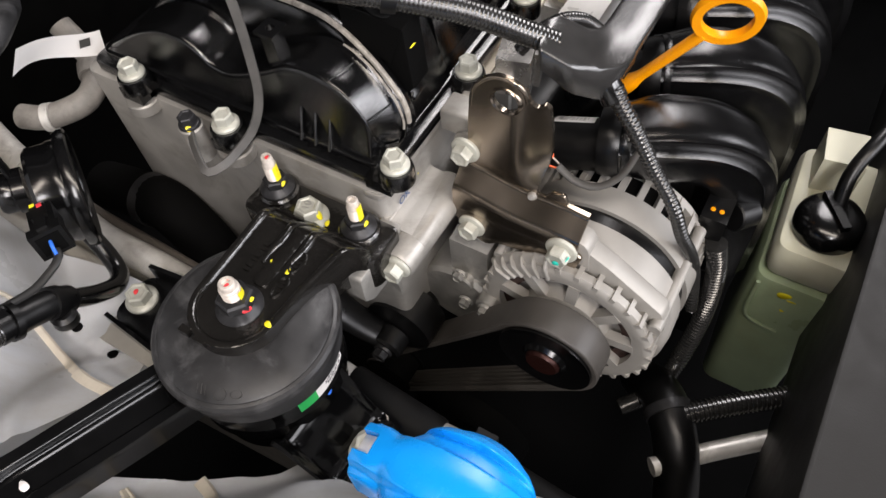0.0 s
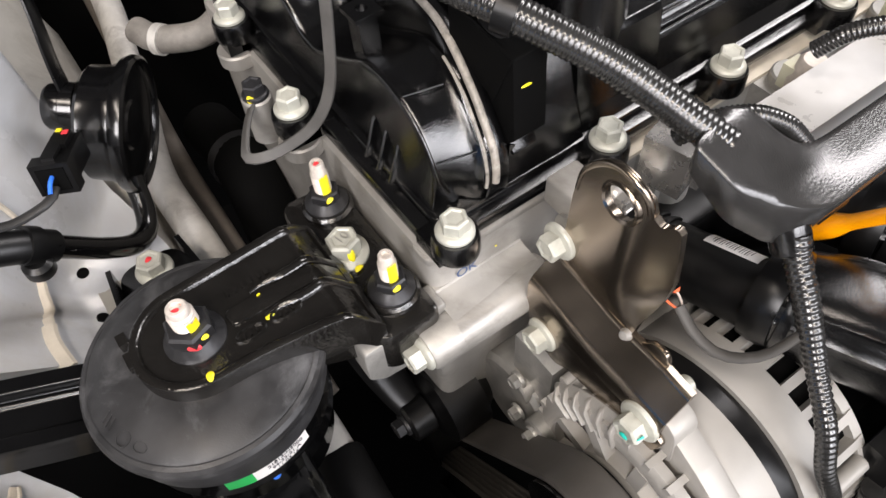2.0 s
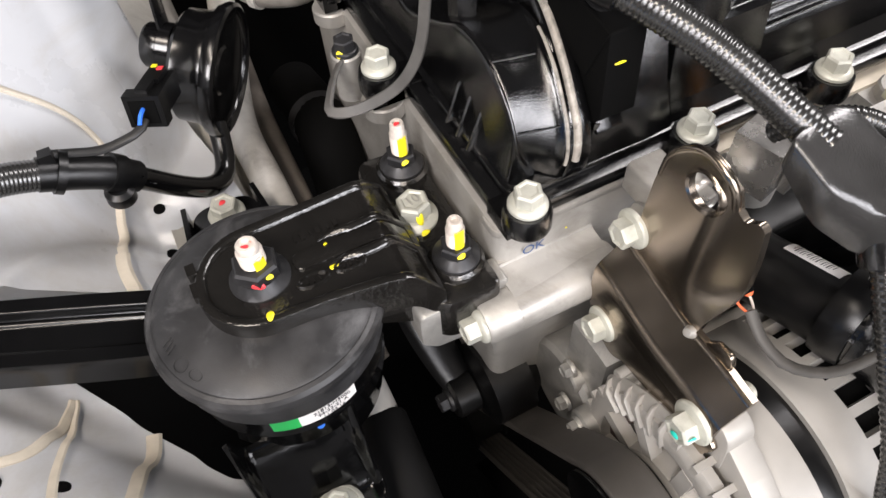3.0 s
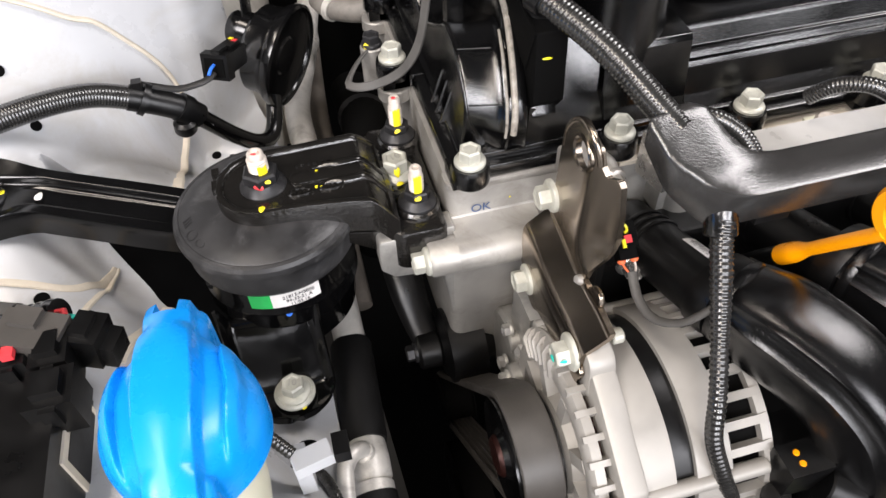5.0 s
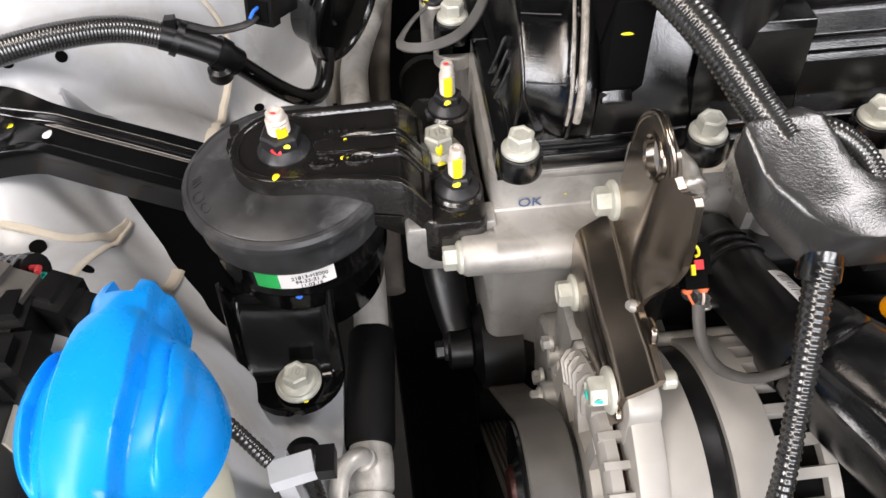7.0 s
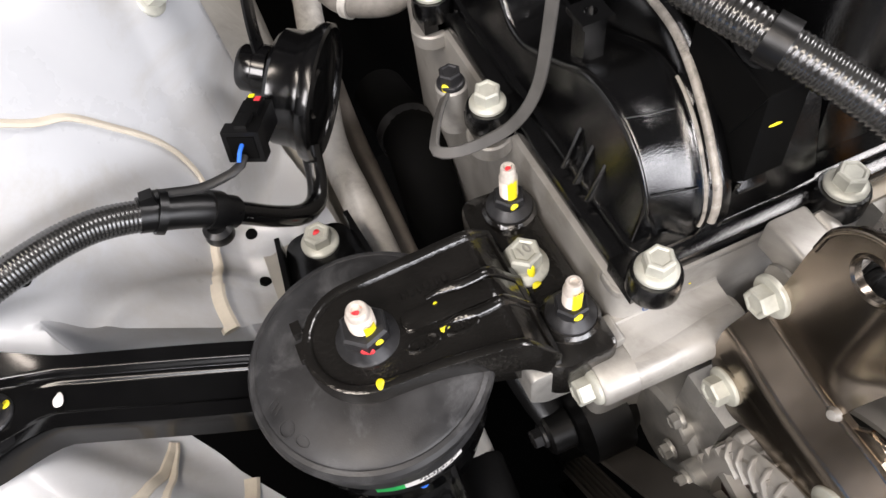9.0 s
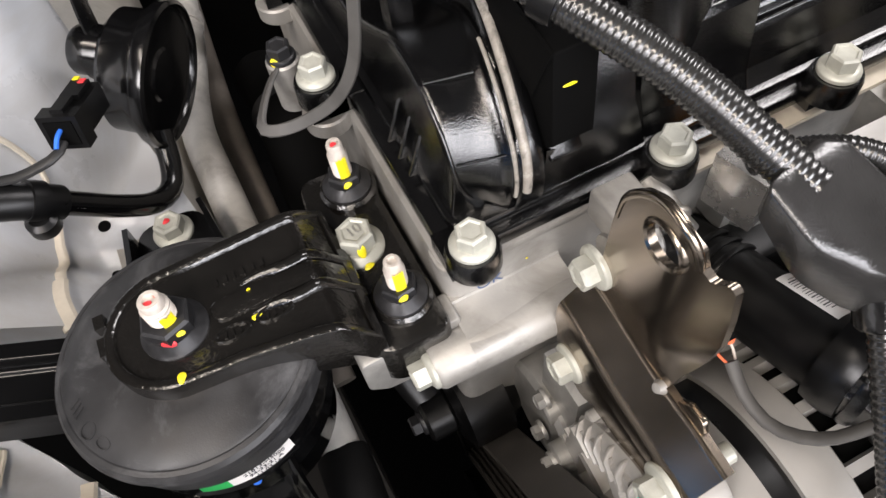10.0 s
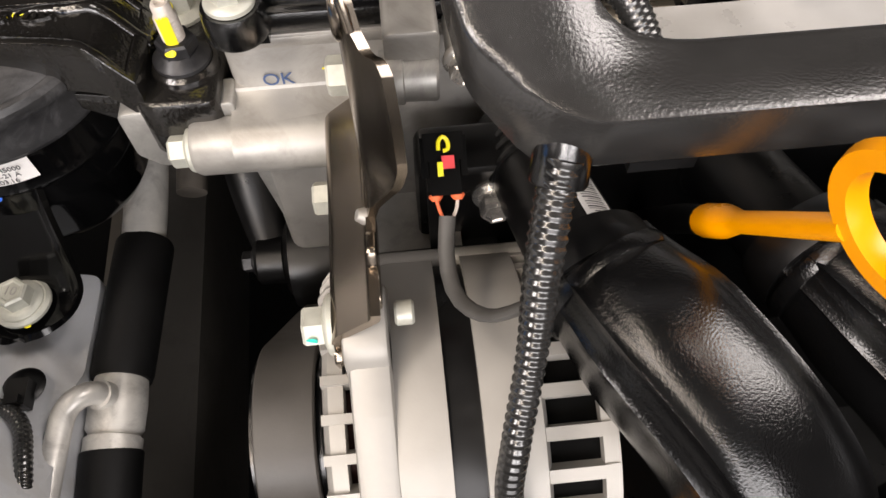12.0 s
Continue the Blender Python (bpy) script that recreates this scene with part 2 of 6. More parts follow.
class Shape:
    """Collects solids into one mesh."""

    def __init__(self):
        self.bm = bmesh.new()

    def soften(self, faces, bevel, segs=2):
        if bevel > 0:
            edges = {e for f in faces for e in f.edges if len(e.link_faces) == 2 and e.calc_face_angle(0) > 0.6}
            bmesh.ops.bevel(self.bm, geom=list(edges), offset=bevel, offset_type="OFFSET", segments=segs, profile=0.5, affect="EDGES", clamp_overlap=True)

    def box(self, c, s, bevel=0.0, turn=None, taper=1.0):
        m = Matrix.Translation(c) @ (turn or Matrix())
        vs = [self.bm.verts.new(m @ Vector((sx * s[0] / 2 * (taper if sz > 0 else 1), sy * s[1] / 2 * (taper if sz > 0 else 1), sz * s[2] / 2)))
              for sz in (-1, 1) for sx, sy in ((-1, -1), (1, -1), (1, 1), (-1, 1))]
        fs = [self.bm.faces.new([vs[i] for i in q]) for q in ((3, 2, 1, 0), (4, 5, 6, 7), (0, 1, 5, 4), (1, 2, 6, 5), (2, 3, 7, 6), (3, 0, 4, 7))]
        self.soften(fs, bevel)
        return self

    def prism(self, outline, h0, h1, plane="z", bevel=0.0, pocket=None, inset=0.0):
        """An outline pushed from h0 to h1 along an axis; pocket: the depth of an inset recess in its far face."""
        put = {"z": lambda a, b, h: (a, b, h), "x": lambda a, b, h: (h, a, b), "y": lambda a, b, h: (a, h, b)}[plane]
        lo = [self.bm.verts.new(put(a, b, h0)) for a, b in outline]
        hi = [self.bm.verts.new(put(a, b, h1)) for a, b in outline]
        n = len(lo)
        sides = [self.bm.faces.new((lo[i], lo[(i + 1) % n], hi[(i + 1) % n], hi[i])) for i in range(n)]
        top, bottom = self.bm.faces.new(hi), self.bm.faces.new(lo[::-1])
        fs = [*sides, top, bottom]
        bmesh.ops.recalc_face_normals(self.bm, faces=fs)
        if pocket is not None:
            bmesh.ops.inset_region(self.bm, faces=[top], thickness=inset, depth=0.0)
            inner = bmesh.ops.inset_region(self.bm, faces=[top], thickness=abs(pocket) * 0.5, depth=-pocket)
            fs += inner["faces"]
            rim = [e for e in self.bm.edges if len(e.link_faces) == 2 and e.calc_face_angle_signed(0) > 0.7 and abs(e.verts[0].co.z - h1) < 1e-5 and abs(e.verts[1].co.z - h1) < 1e-5]
            bmesh.ops.bevel(self.bm, geom=rim, offset=bevel or 0.0009, offset_type="OFFSET", segments=2, profile=0.5, affect="EDGES", clamp_overlap=True)
            return self
        if bevel:
            edges = list(top.edges) + list(bottom.edges)
            bmesh.ops.bevel(self.bm, geom=edges, offset=bevel, offset_type="OFFSET", segments=2, profile=0.5, affect="EDGES", clamp_overlap=True)
        return self

    def plate(self, outline, holes, h0, h1, plane="z"):
        """A flat plate between h0 and h1 with round or shaped holes through it."""
        put = {"z": lambda a, b, h: (a, b, h), "x": lambda a, b, h: (h, a, b), "y": lambda a, b, h: (a, h, b)}[plane]
        loops = [outline, *holes]
        tris = tessellate_polygon([[Vector((q[0], q[1], 0)) for q in loop] for loop in loops])
        vs = [self.bm.verts.new(put(q[0], q[1], h0)) for loop in loops for q in loop]
        fs = [self.bm.faces.new([vs[k] for k in tri]) for tri in tris]
        made = bmesh.ops.extrude_face_region(self.bm, geom=fs)["geom"]
        shift = Vector(put(0, 0, h1)) - Vector(put(0, 0, h0))
        for v in made:
            if isinstance(v, bmesh.types.BMVert):
                v.co += shift
        bmesh.ops.recalc_face_normals(self.bm, faces=self.bm.faces)
        return self

    def lathe(self, profile, origin, axis=(0, 0, 1), n=32, squash=None):
        """A profile of (radius, height) turned about an axis."""
        m = Matrix.Translation(origin) @ along(axis) @ (squash or Matrix())
        rings = []
        for r, h in profile:
            if r < 1e-6:
                rings.append([self.bm.verts.new(m @ Vector((0, 0, h)))])
            else:
                rings.append([self.bm.verts.new(m @ Vector((r * math.cos(math.tau * k / n), r * math.sin(math.tau * k / n), h))) for k in range(n)])
        fs = []
        for a, b in zip(rings, rings[1:]):
            for k in range(n):
                k2 = (k + 1) % n
                if len(a) == 1 and len(b) == 1:
                    continue
                if len(a) == 1:
                    fs.append(self.bm.faces.new((a[0], b[k2], b[k])))
                elif len(b) == 1:
                    fs.append(self.bm.faces.new((a[k], a[k2], b[0])))
                else:
                    fs.append(self.bm.faces.new((a[k], a[k2], b[k2], b[k])))
        for ring in (rings[0], rings[-1]):
            if len(ring) > 2 and profile[0] != profile[-1]:
                fs.append(self.bm.faces.new(ring))
        bmesh.ops.recalc_face_normals(self.bm, faces=fs)
        return self

    def cyl(self, a, b, r, n=24, bevel=0.0, r2=None):
        a, b = Vector(a), Vector(b)
        h, r2 = (b - a).length, r if r2 is None else r2
        e = bevel
        prof = [(0, 0), (r - e, 0), (r, e), (r2, h - e), (r2 - e, h), (0, h)] if e else [(0, 0), (r, 0), (r2, h), (0, h)]
        return self.lathe(prof, a, b - a, n)

    def tube(self, pts, r, n=14, step=None, rings=None, squash=1.0, up=None, square=1.0, ridges=()):
        """A round bar along a smooth line. r: a radius or a function of the share of the way; rings: (pitch, depth) of corrugation; square below 1 squares its section."""
        step = step or (rings[0] / 4 if rings else 0.006)
        line, length = curve_points(pts, step)
        fun = r if callable(r) else (lambda s: r)
        rows, side = [], None
        for i, p in enumerate(line):
            t = (line[min(i + 1, len(line) - 1)] - line[max(i - 1, 0)]).normalized()
            if side is None:
                side = (Vector(up) if up else (Vector((0, 0, 1)) if abs(t.z) < 0.9 else Vector((1, 0, 0)))).cross(t).normalized()
            side = (side - t * side.dot(t)).normalized()
            lift = t.cross(side)
            s = i / (len(line) - 1)
            rad = fun(s)
            if rings:
                rad -= rings[1] * (1.0 if i % 4 in (2, 3) else 0.0)
            ring = [(math.cos(math.tau * k / n), math.sin(math.tau * k / n)) for k in range(n)]
            ring = [(math.copysign(abs(a) ** square, a), math.copysign(abs(b) ** square, b)) for a, b in ring]
            ring = [(a * 1.055, b * 1.055) if k in ridges else (a, b) for k, (a, b) in enumerate(ring)]
            rows.append([self.bm.verts.new(p + side * rad * a + lift * rad * squash * b) for a, b in ring])
        fs = []
        for a, b in zip(rows, rows[1:]):
            fs += [self.bm.faces.new((a[k], a[(k + 1) % n], b[(k + 1) % n], b[k])) for k in range(n)]
        fs += [self.bm.faces.new(rows[0]), self.bm.faces.new(rows[-1])]
        bmesh.ops.recalc_face_normals(self.bm, faces=fs)
        return self

    def ribbon(self, pts, width, thick, face, step=0.003):
        """A flat strap along a smooth line; face: the outward direction at each given point."""
        line, _ = curve_points(pts, step)
        faces, _ = curve_points([tuple(Vector(p) + Vector(f).normalized() * 0.01) for p, f in zip(pts, face)], step)
        rows = []
        for i, p in enumerate(line):
            t = (line[min(i + 1, len(line) - 1)] - line[max(i - 1, 0)]).normalized()
            f = faces[min(len(faces) - 1, round(i * (len(faces) - 1) / (len(line) - 1)))] - p
            f = (f - t * f.dot(t)).normalized()
            g = t.cross(f)
            rows.append([self.bm.verts.new(p + g * width / 2 * a + f * thick / 2 * h) for a, h in ((-1, -0.5), (-0.85, -1), (0.85, -1), (1, -0.5), (1, 0.5), (0.85, 1), (-0.85, 1), (-1, 0.5))])
        for a, d in zip(rows, rows[1:]):
            for k in range(8):
                self.bm.faces.new((a[k], a[(k + 1) % 8], d[(k + 1) % 8], d[k]))
        self.bm.faces.new(rows[0])
        self.bm.faces.new(rows[-1][::-1])
        bmesh.ops.recalc_face_normals(self.bm, faces=self.bm.faces)
        return self

    def hexagon(self, origin, axis, af, h, spin=0.0, cup=0.0):
        """A hexagonal head with chamfered corners, and a shallow dish in its top."""
        m = Matrix.Translation(origin) @ along(axis) @ pose(0, 0, 0, 0, 0, spin)
        R = af / math.sqrt(3)
        rows = []
        for r, z in ((R, 0), (R, h * 0.86), (R * 0.88, h)):
            rows.append([self.bm.verts.new(m @ Vector((r * math.cos(math.tau * k / 6), r * math.sin(math.tau * k / 6), z))) for k in range(6)])
        if cup:
            for r, z in ((R * 0.72, h), (R * 0.6, h - cup)):
                rows.append([self.bm.verts.new(m @ Vector((r * math.cos(math.tau * k / 6), r * math.sin(math.tau * k / 6), z))) for k in range(6)])
        fs = []
        for a, b in zip(rows, rows[1:]):
            fs += [self.bm.faces.new((a[k], a[(k + 1) % 6], b[(k + 1) % 6], b[k])) for k in range(6)]
        fs += [self.bm.faces.new(rows[-1]), self.bm.faces.new(rows[0][::-1])]
        bmesh.ops.recalc_face_normals(self.bm, faces=fs)
        return self

    def sheet(self, fun, nu, nv):
        """A grid of points fun(u, v) with u and v from 0 to 1."""
        vs = [[self.bm.verts.new(fun(i / nu, j / nv)) for j in range(nv + 1)] for i in range(nu + 1)]
        fs = [self.bm.faces.new((vs[i][j], vs[i + 1][j], vs[i + 1][j + 1], vs[i][j + 1])) for i in range(nu) for j in range(nv)]
        bmesh.ops.recalc_face_normals(self.bm, faces=fs)
        return self


def link_mesh(name, shape, mat, angle=38):
    mesh = bpy.data.meshes.new(name)
    shape.bm.to_mesh(mesh)
    shape.bm.free()
    mesh.materials.append(mat)
    mesh.polygons.foreach_set("use_smooth", [True] * len(mesh.polygons))
    mesh.set_sharp_from_angle(angle=radians(angle))
    return new(name, mesh)


def part(name, shape, mat, parent, label="", angle=38):
    ob = link_mesh(name, shape, mat, angle)
    ob.parent = parent
    ob.matrix_parent_inverse = parent.matrix_world.inverted()
    return tagged(ob, label)


def thing(name, label, category, at=(0, 0, 0), group="", kind=""):
    ob = new(name)
    ob.empty_display_size = 0.01
    ob.location = at
    bpy.context.view_layer.update()
    return tagged(ob, label, category, group, kind)


def single(name, shape, mat, label, category, group="", kind="", angle=38):
    return tagged(link_mesh(name, shape, mat, angle), label, category, group, kind)


def flange_bolt(parent, pos, axis, af=0.010, rim=0.0082, h=0.008, mat=None, name="bolt", spin=12, label="", cup=0.0006):
    """A flange bolt with its seat at pos and its head towards axis."""
    s = Shape()
    s.lathe([(0, 0), (rim, 0), (rim, 0.0015), (rim * 0.95, 0.0022), (af * 0.59, h * 0.33), (0, h * 0.33)], pos, axis, 28)
    s.hexagon(Vector(pos) + Vector(axis).normalized() * h * 0.3, axis, af, h * 0.74, spin, cup)
    return part(name, s, mat or ZINC, parent, label, 30)


def stud(parent, pos, r, h, mat=None):
    """A threaded stud end standing up from pos, with a turned-down tip."""
    s = Shape()
    prof = [(0, 0)]
    k = 0
    z = 0.0
    while z < h * 0.62:
        prof += [(r, z), (r * 0.88, z + 0.0006)]
        z += 0.0012
        k += 1
    prof += [(r, h * 0.64), (r, h * 0.68), (r * 0.84, h * 0.74), (r * 0.82, h * 0.94), (r * 0.7, h), (r * 0.45, h), (r * 0.4, h - 0.0012), (0, h - 0.0012)]
    s.lathe(prof, pos, (0, 0, 1), 20)
    return part("stud", s, mat or PALE, parent, "pale threaded stud end")


def flange_nut(parent, pos, af, rim, h, mat=None, spin=10):
    s = Shape()
    s.lathe([(0, 0), (rim, 0), (rim, 0.0016), (rim * 0.92, 0.0026), (af * 0.55, h * 0.5), (0, h * 0.5)], pos, (0, 0, 1), 28)
    s.hexagon(Vector(pos) + Vector((0, 0, h * 0.3)), (0, 0, 1), af, h * 0.7, spin)
    return part("nut", s, mat or BNUT, parent, "black flange nut", 30)


def dab(parent, pos, size, mat, name="paint_mark", axis=(0, 0, 1), label=""):
    """A dab of marker paint, a flat blob a fraction of a millimetre thick."""
    s = Shape()
    n = 14
    m = Matrix.Translation(pos) @ along(axis)
    rnd = random.Random(int(abs(pos[0] * 9999) + abs(pos[1] * 7777)))
    p1, p2 = rnd.uniform(0, 6), rnd.uniform(0, 6)
    lo, hi = [], []
    for k in range(n):
        a = math.tau * k / n
        w = 0.86 + 0.13 * math.sin(2 * a + p1) + 0.08 * math.sin(3 * a + p2)
        q = Vector((size[0] / 2 * w * math.cos(math.tau * k / n), size[1] / 2 * w * math.sin(math.tau * k / n), 0))
        lo.append(s.bm.verts.new(m @ q))
        hi.append(s.bm.verts.new(m @ (q * 0.92 + Vector((0, 0, 0.00025)))))
    for k in range(n):
        s.bm.faces.new((lo[k], lo[(k + 1) % n], hi[(k + 1) % n], hi[k]))
    s.bm.faces.new(hi)
    return part(name, s, mat, parent, label, 60)


def stripe(parent, pos, r, z0, z1, a0, a1, mat, name="paint_mark"):
    """A brushed streak of paint round an upright stud or nut, uneven at its ends."""
    s = Shape()
    rnd = random.Random(int(abs(pos[0]) * 99991) + int(z0 * 10007))
    n = 8
    lo = [z0 + rnd.uniform(-0.0006, 0.0006) for _ in range(n + 1)]
    hi = [z1 + rnd.uniform(-0.0008, 0.0008) for _ in range(n + 1)]
    s.sheet(lambda u, v: (pos[0] + r * math.cos(radians(a0 + (a1 - a0) * u)), pos[1] + r * math.sin(radians(a0 + (a1 - a0) * u)), lo[round(u * n)] * (1 - v) + hi[round(u * n)] * v), n, 3)
    return part(name, s, mat, parent, "", 60)


def writing(parent, text, pos, axis, size, mat, up=(0, 0, 1), name="lettering"):
    """Flat letters in the built-in font, turned into a mesh."""
    cu = bpy.data.curves.new(name, "FONT")
    cu.body, cu.size, cu.extrude, cu.align_x, cu.align_y = text, size, 0.00008, "CENTER", "CENTER"
    tmp = bpy.data.objects.new("tmp", cu)
    scene.collection.objects.link(tmp)
    bpy.context.view_layer.update()
    mesh = bpy.data.meshes.new_from_object(tmp.evaluated_get(bpy.context.evaluated_depsgraph_get()))
    bpy.data.objects.remove(tmp)
    z = Vector(axis).normalized()
    y = (Vector(up) - z * Vector(up).dot(z)).normalized()
    x = y.cross(z)
    mesh.transform(Matrix.Translation(pos) @ Matrix((x, y, z)).transposed().to_4x4())
    mesh.materials.clear()
    mesh.materials.append(mat)
    ob = new(name, mesh)
    ob.parent = parent
    ob.matrix_parent_inverse = parent.matrix_world.inverted()
    return ob

# ---- setting: hall, bonnet, floor of the bay, white body panels ----
floor = single("floor", Shape().box((0, 0, -0.05), (12, 12, 0.1)), HALL, "grey hall floor under the car", "floor", kind="structure")
ceiling = single("ceiling", Shape().box((0, 0, 5.05), (12, 12, 0.1)), HALL, "pale hall ceiling above the car", "ceiling", kind="structure")
for nm, c, s in (("wall_north", (0, 6, 2.5), (12, 0.1, 5.0)), ("wall_south", (0, -6, 2.5), (12, 0.1, 5.0)), ("wall_east", (6, 0, 2.5), (0.1, 12, 5.0)), ("wall_west", (-6, 0, 2.5), (0.1, 12, 5.0))):
    single(nm, Shape().box(c, s), HALL, "plain pale hall wall", "wall", kind="structure")
# tray, bulkhead and far side: the bay's shade is painted as near-black
single("undertray", Shape().box((0.35, 0.12, 0.22), (1.7, 1.1, 0.02), 0.004), DARK, "plastic tray closing the bay below, coloured for deep shade", "tray", kind="structure")
single("firewall", Shape().box((0.35, 0.62, 0.6), (1.9, 0.03, 0.8), 0.004), DARK, "bulkhead behind the engine, coloured for deep shade", "bulkhead", kind="structure")
single("side_panel", Shape().box((1.15, 0.12, 0.6), (0.03, 1.1, 0.8), 0.004), DARK, "far side of the engine bay, coloured for deep shade", "panel", kind="structure")
single("bonnet", Shape().box((0.35, 0.62, 1.42), (1.6, 0.03, 0.95), 0.01, turn=pose(0, 0, 0, 20, 0, 0)), CLOTH, "raised bonnet with dark insulation underneath", "bonnet", kind="structure")


# white rail drawn grey, with the shade below the pipe in its colour
single("frame_rail", Shape().box((-0.099, -0.02, 0.532), (0.058, 0.62, 0.11), 0.008, turn=pose(0, 0, 0, 0, 0, 2.5)), RAILSHADE, "frame rail below the pipe, its shade put in as grey", "frame rail", kind="structure")


def smooth(a, b, x):
    t = max(0.0, min(1.0, (x - a) / (b - a)))
    return t * t * (3 - 2 * t)


def body_height(x, y):
    """Height of the pressed white apron: a low rail in front, the spring tower rising to the back."""
    d = (x + 0.225) * -0.809 + (y - 0.072) * -0.588
    rail = 0.688 + 0.05 * smooth(-0.005, 0.05, d) - 0.036 * smooth(-0.165, -0.13, x)
    rail += 0.03 * smooth(-0.27, -0.45, x)
    up = 0.697 + 0.9 * max(0.0, -0.16 - x) - 0.25 * max(0.0, -0.26 - x)
    up += 0.15 * smooth(0.215, 0.15, math.hypot(x + 0.30, y - 0.33))
    h = math.hypot(x + 0.176, y - 0.0945)
    up += -0.004 * smooth(0.093, 0.080, math.hypot(x + 0.187, y - 0.10)) - 0.0075 * smooth(0.067, 0.057, h) + 0.0026 * math.exp(-((h - 0.0505) / 0.003) ** 2)
    up -= 0.016 * math.exp(-((x + 0.112) ** 2 + (y - 0.14) ** 2) / 0.03 ** 2)
    up = 0.9 - math.log(1 + math.exp((0.9 - up) * 28)) / 28 if up > 0.6 else up
    groove = d - 0.02 + 0.3 * (x + 0.23)
    rail -= (0.0055 * smooth(0.004, -0.004, groove) + 0.002 * math.exp(-(groove / 0.003) ** 2)) * smooth(-0.29, -0.26, x)
    w = smooth(0.0, 0.115, y)
    z = rail * (1 - w) + up * w
    z -= 0.010 * math.exp(-((x + 0.215) ** 2 / 0.03 ** 2 + (y - 0.215) ** 2 / 0.028 ** 2))
    z += 0.006 * smooth(0.012, 0.0, abs(math.hypot(x + 0.30, y - 0.33) - 0.13))
    z += 0.0015 * math.sin(x * 70 + 1.3) * math.sin(y * 61)
    return z


def apron_sheet():
    s = Shape()
    nx, ny, x0, x1, y0, y1 = 230, 290, -0.62, -0.094, -0.27, 0.56

    def gone(x, y):
        diag = (x + 0.225) * 0.809 + (y - 0.072) * 0.588
        hole = diag > 0.005 and y < 0.112 + 0.35 * max(0, x + 0.17) and y > -0.006 - 0.2 * max(0, x + 0.14)
        right = x > -0.1 - 0.2 * max(0, y - 0.15)
        return hole or right

    vs = {}

    def vert(i, j):
        if (i, j) not in vs:
            x, y = x0 + (x1 - x0) * i / nx, y0 + (y1 - y0) * j / ny
            vs[i, j] = s.bm.verts.new((x, y, body_height(x, y)))
        return vs[i, j]

    for i in range(nx):
        for j in range(ny):
            x, y = x0 + (x1 - x0) * (i + 0.5) / nx, y0 + (y1 - y0) * (j + 0.5) / ny
            if not gone(x, y):
                s.bm.faces.new((vert(i, j), vert(i + 1, j), vert(i + 1, j + 1), vert(i, j + 1)))
    rim = [e for e in s.bm.edges if len(e.link_faces) == 1]
    ends = {v for e in rim for v in e.verts}
    for _ in range(6):
        new_at = {}
        for v in ends:
            near = [e.other_vert(v).co for e in v.link_edges if len(e.link_faces) == 1]
            if len(near) == 2:
                new_at[v] = v.co * 0.4 + (near[0] + near[1]) * 0.3
        for v, co in new_at.items():
            v.co.x, v.co.y = co.x, co.y
    made = bmesh.ops.extrude_edge_only(s.bm, edges=rim)["geom"]
    for v in made:
        if isinstance(v, bmesh.types.BMVert):
            v.co.z -= 0.035
    bmesh.ops.recalc_face_normals(s.bm, faces=s.bm.faces)
    return s


apron = single("inner_wing", apron_sheet(), WHITE, "white painted inner wing panel with seam sealer", "body panel", kind="structure", angle=50)
for pts, width in ((((-0.30, 0.145), (-0.25, 0.158), (-0.216, 0.171), (-0.2, 0.181), (-0.187, 0.187), (-0.17, 0.194), (-0.1635, 0.191), (-0.1665, 0.181)), 0.0032),
                   (((-0.1665, 0.182), (-0.1694, 0.1752), (-0.1742, 0.1583), (-0.1786, 0.136)), 0.0038), (((-0.1784, 0.139), (-0.1792, 0.131), (-0.1790, 0.122), (-0.1772, 0.1085)), 0.0050),
                   (((-0.34, 0.035), (-0.29, 0.03), (-0.265, 0.027), (-0.237, 0.024), (-0.224, 0.04), (-0.216, 0.056)), 0.0028),
                   (((-0.216, 0.056), (-0.222, 0.031), (-0.224, 0.007), (-0.222, -0.03)), 0.0024), (((-0.1905, 0.0315), (-0.193, 0.022), (-0.197, 0.01), (-0.199, -0.012), (-0.202, -0.04)), 0.0042)):
    flat_line, _ = curve_points([(x, y, 0) for x, y in pts], 0.004)
    part("seam_bead", Shape().tube([(q.x, q.y, body_height(q.x, q.y) + 0.0002) for q in flat_line], width, 8, 0.004, squash=0.5), SEALER, apron, "cream seam sealer bead")
# no opening is cut: a near-black disc paints the shade of each hole
for x, y, r in ((-0.245, 0.130, 0.0034), (-0.244, 0.0145, 0.0042), (-0.221, 0.0045, 0.0036), (-0.253, 0.141, 0.0036), (-0.154, 0.142, 0.0036), (-0.152, 0.173, 0.0036), (-0.265, 0.111, 0.0034)):
    e = 0.004
    z = body_height(x, y)
    nrm = (-(body_height(x + e, y) - body_height(x - e, y)) / (2 * e), -(body_height(x, y + e) - body_height(x, y - e)) / (2 * e), 1)
    part("drain_hole", Shape().lathe([(0, -0.002), (r, -0.002), (r, 0.0008), (r * 0.86, 0.0009), (0, 0.0006)], (x, y, z), nrm, 20), DARK, apron, "round drain hole, its shade a near-black disc")

def rear_panel(u, v):
    x, y = -0.150 + 0.060 * u, 0.105 + 0.36 * v
    return (x, y, 0.690 - 0.010 * u + 0.16 * smooth(0.26, 0.45, y) * (1 - u) - 0.02 * smooth(0.75, 1.0, u) + 0.0025 * math.sin(y * 60) * u)


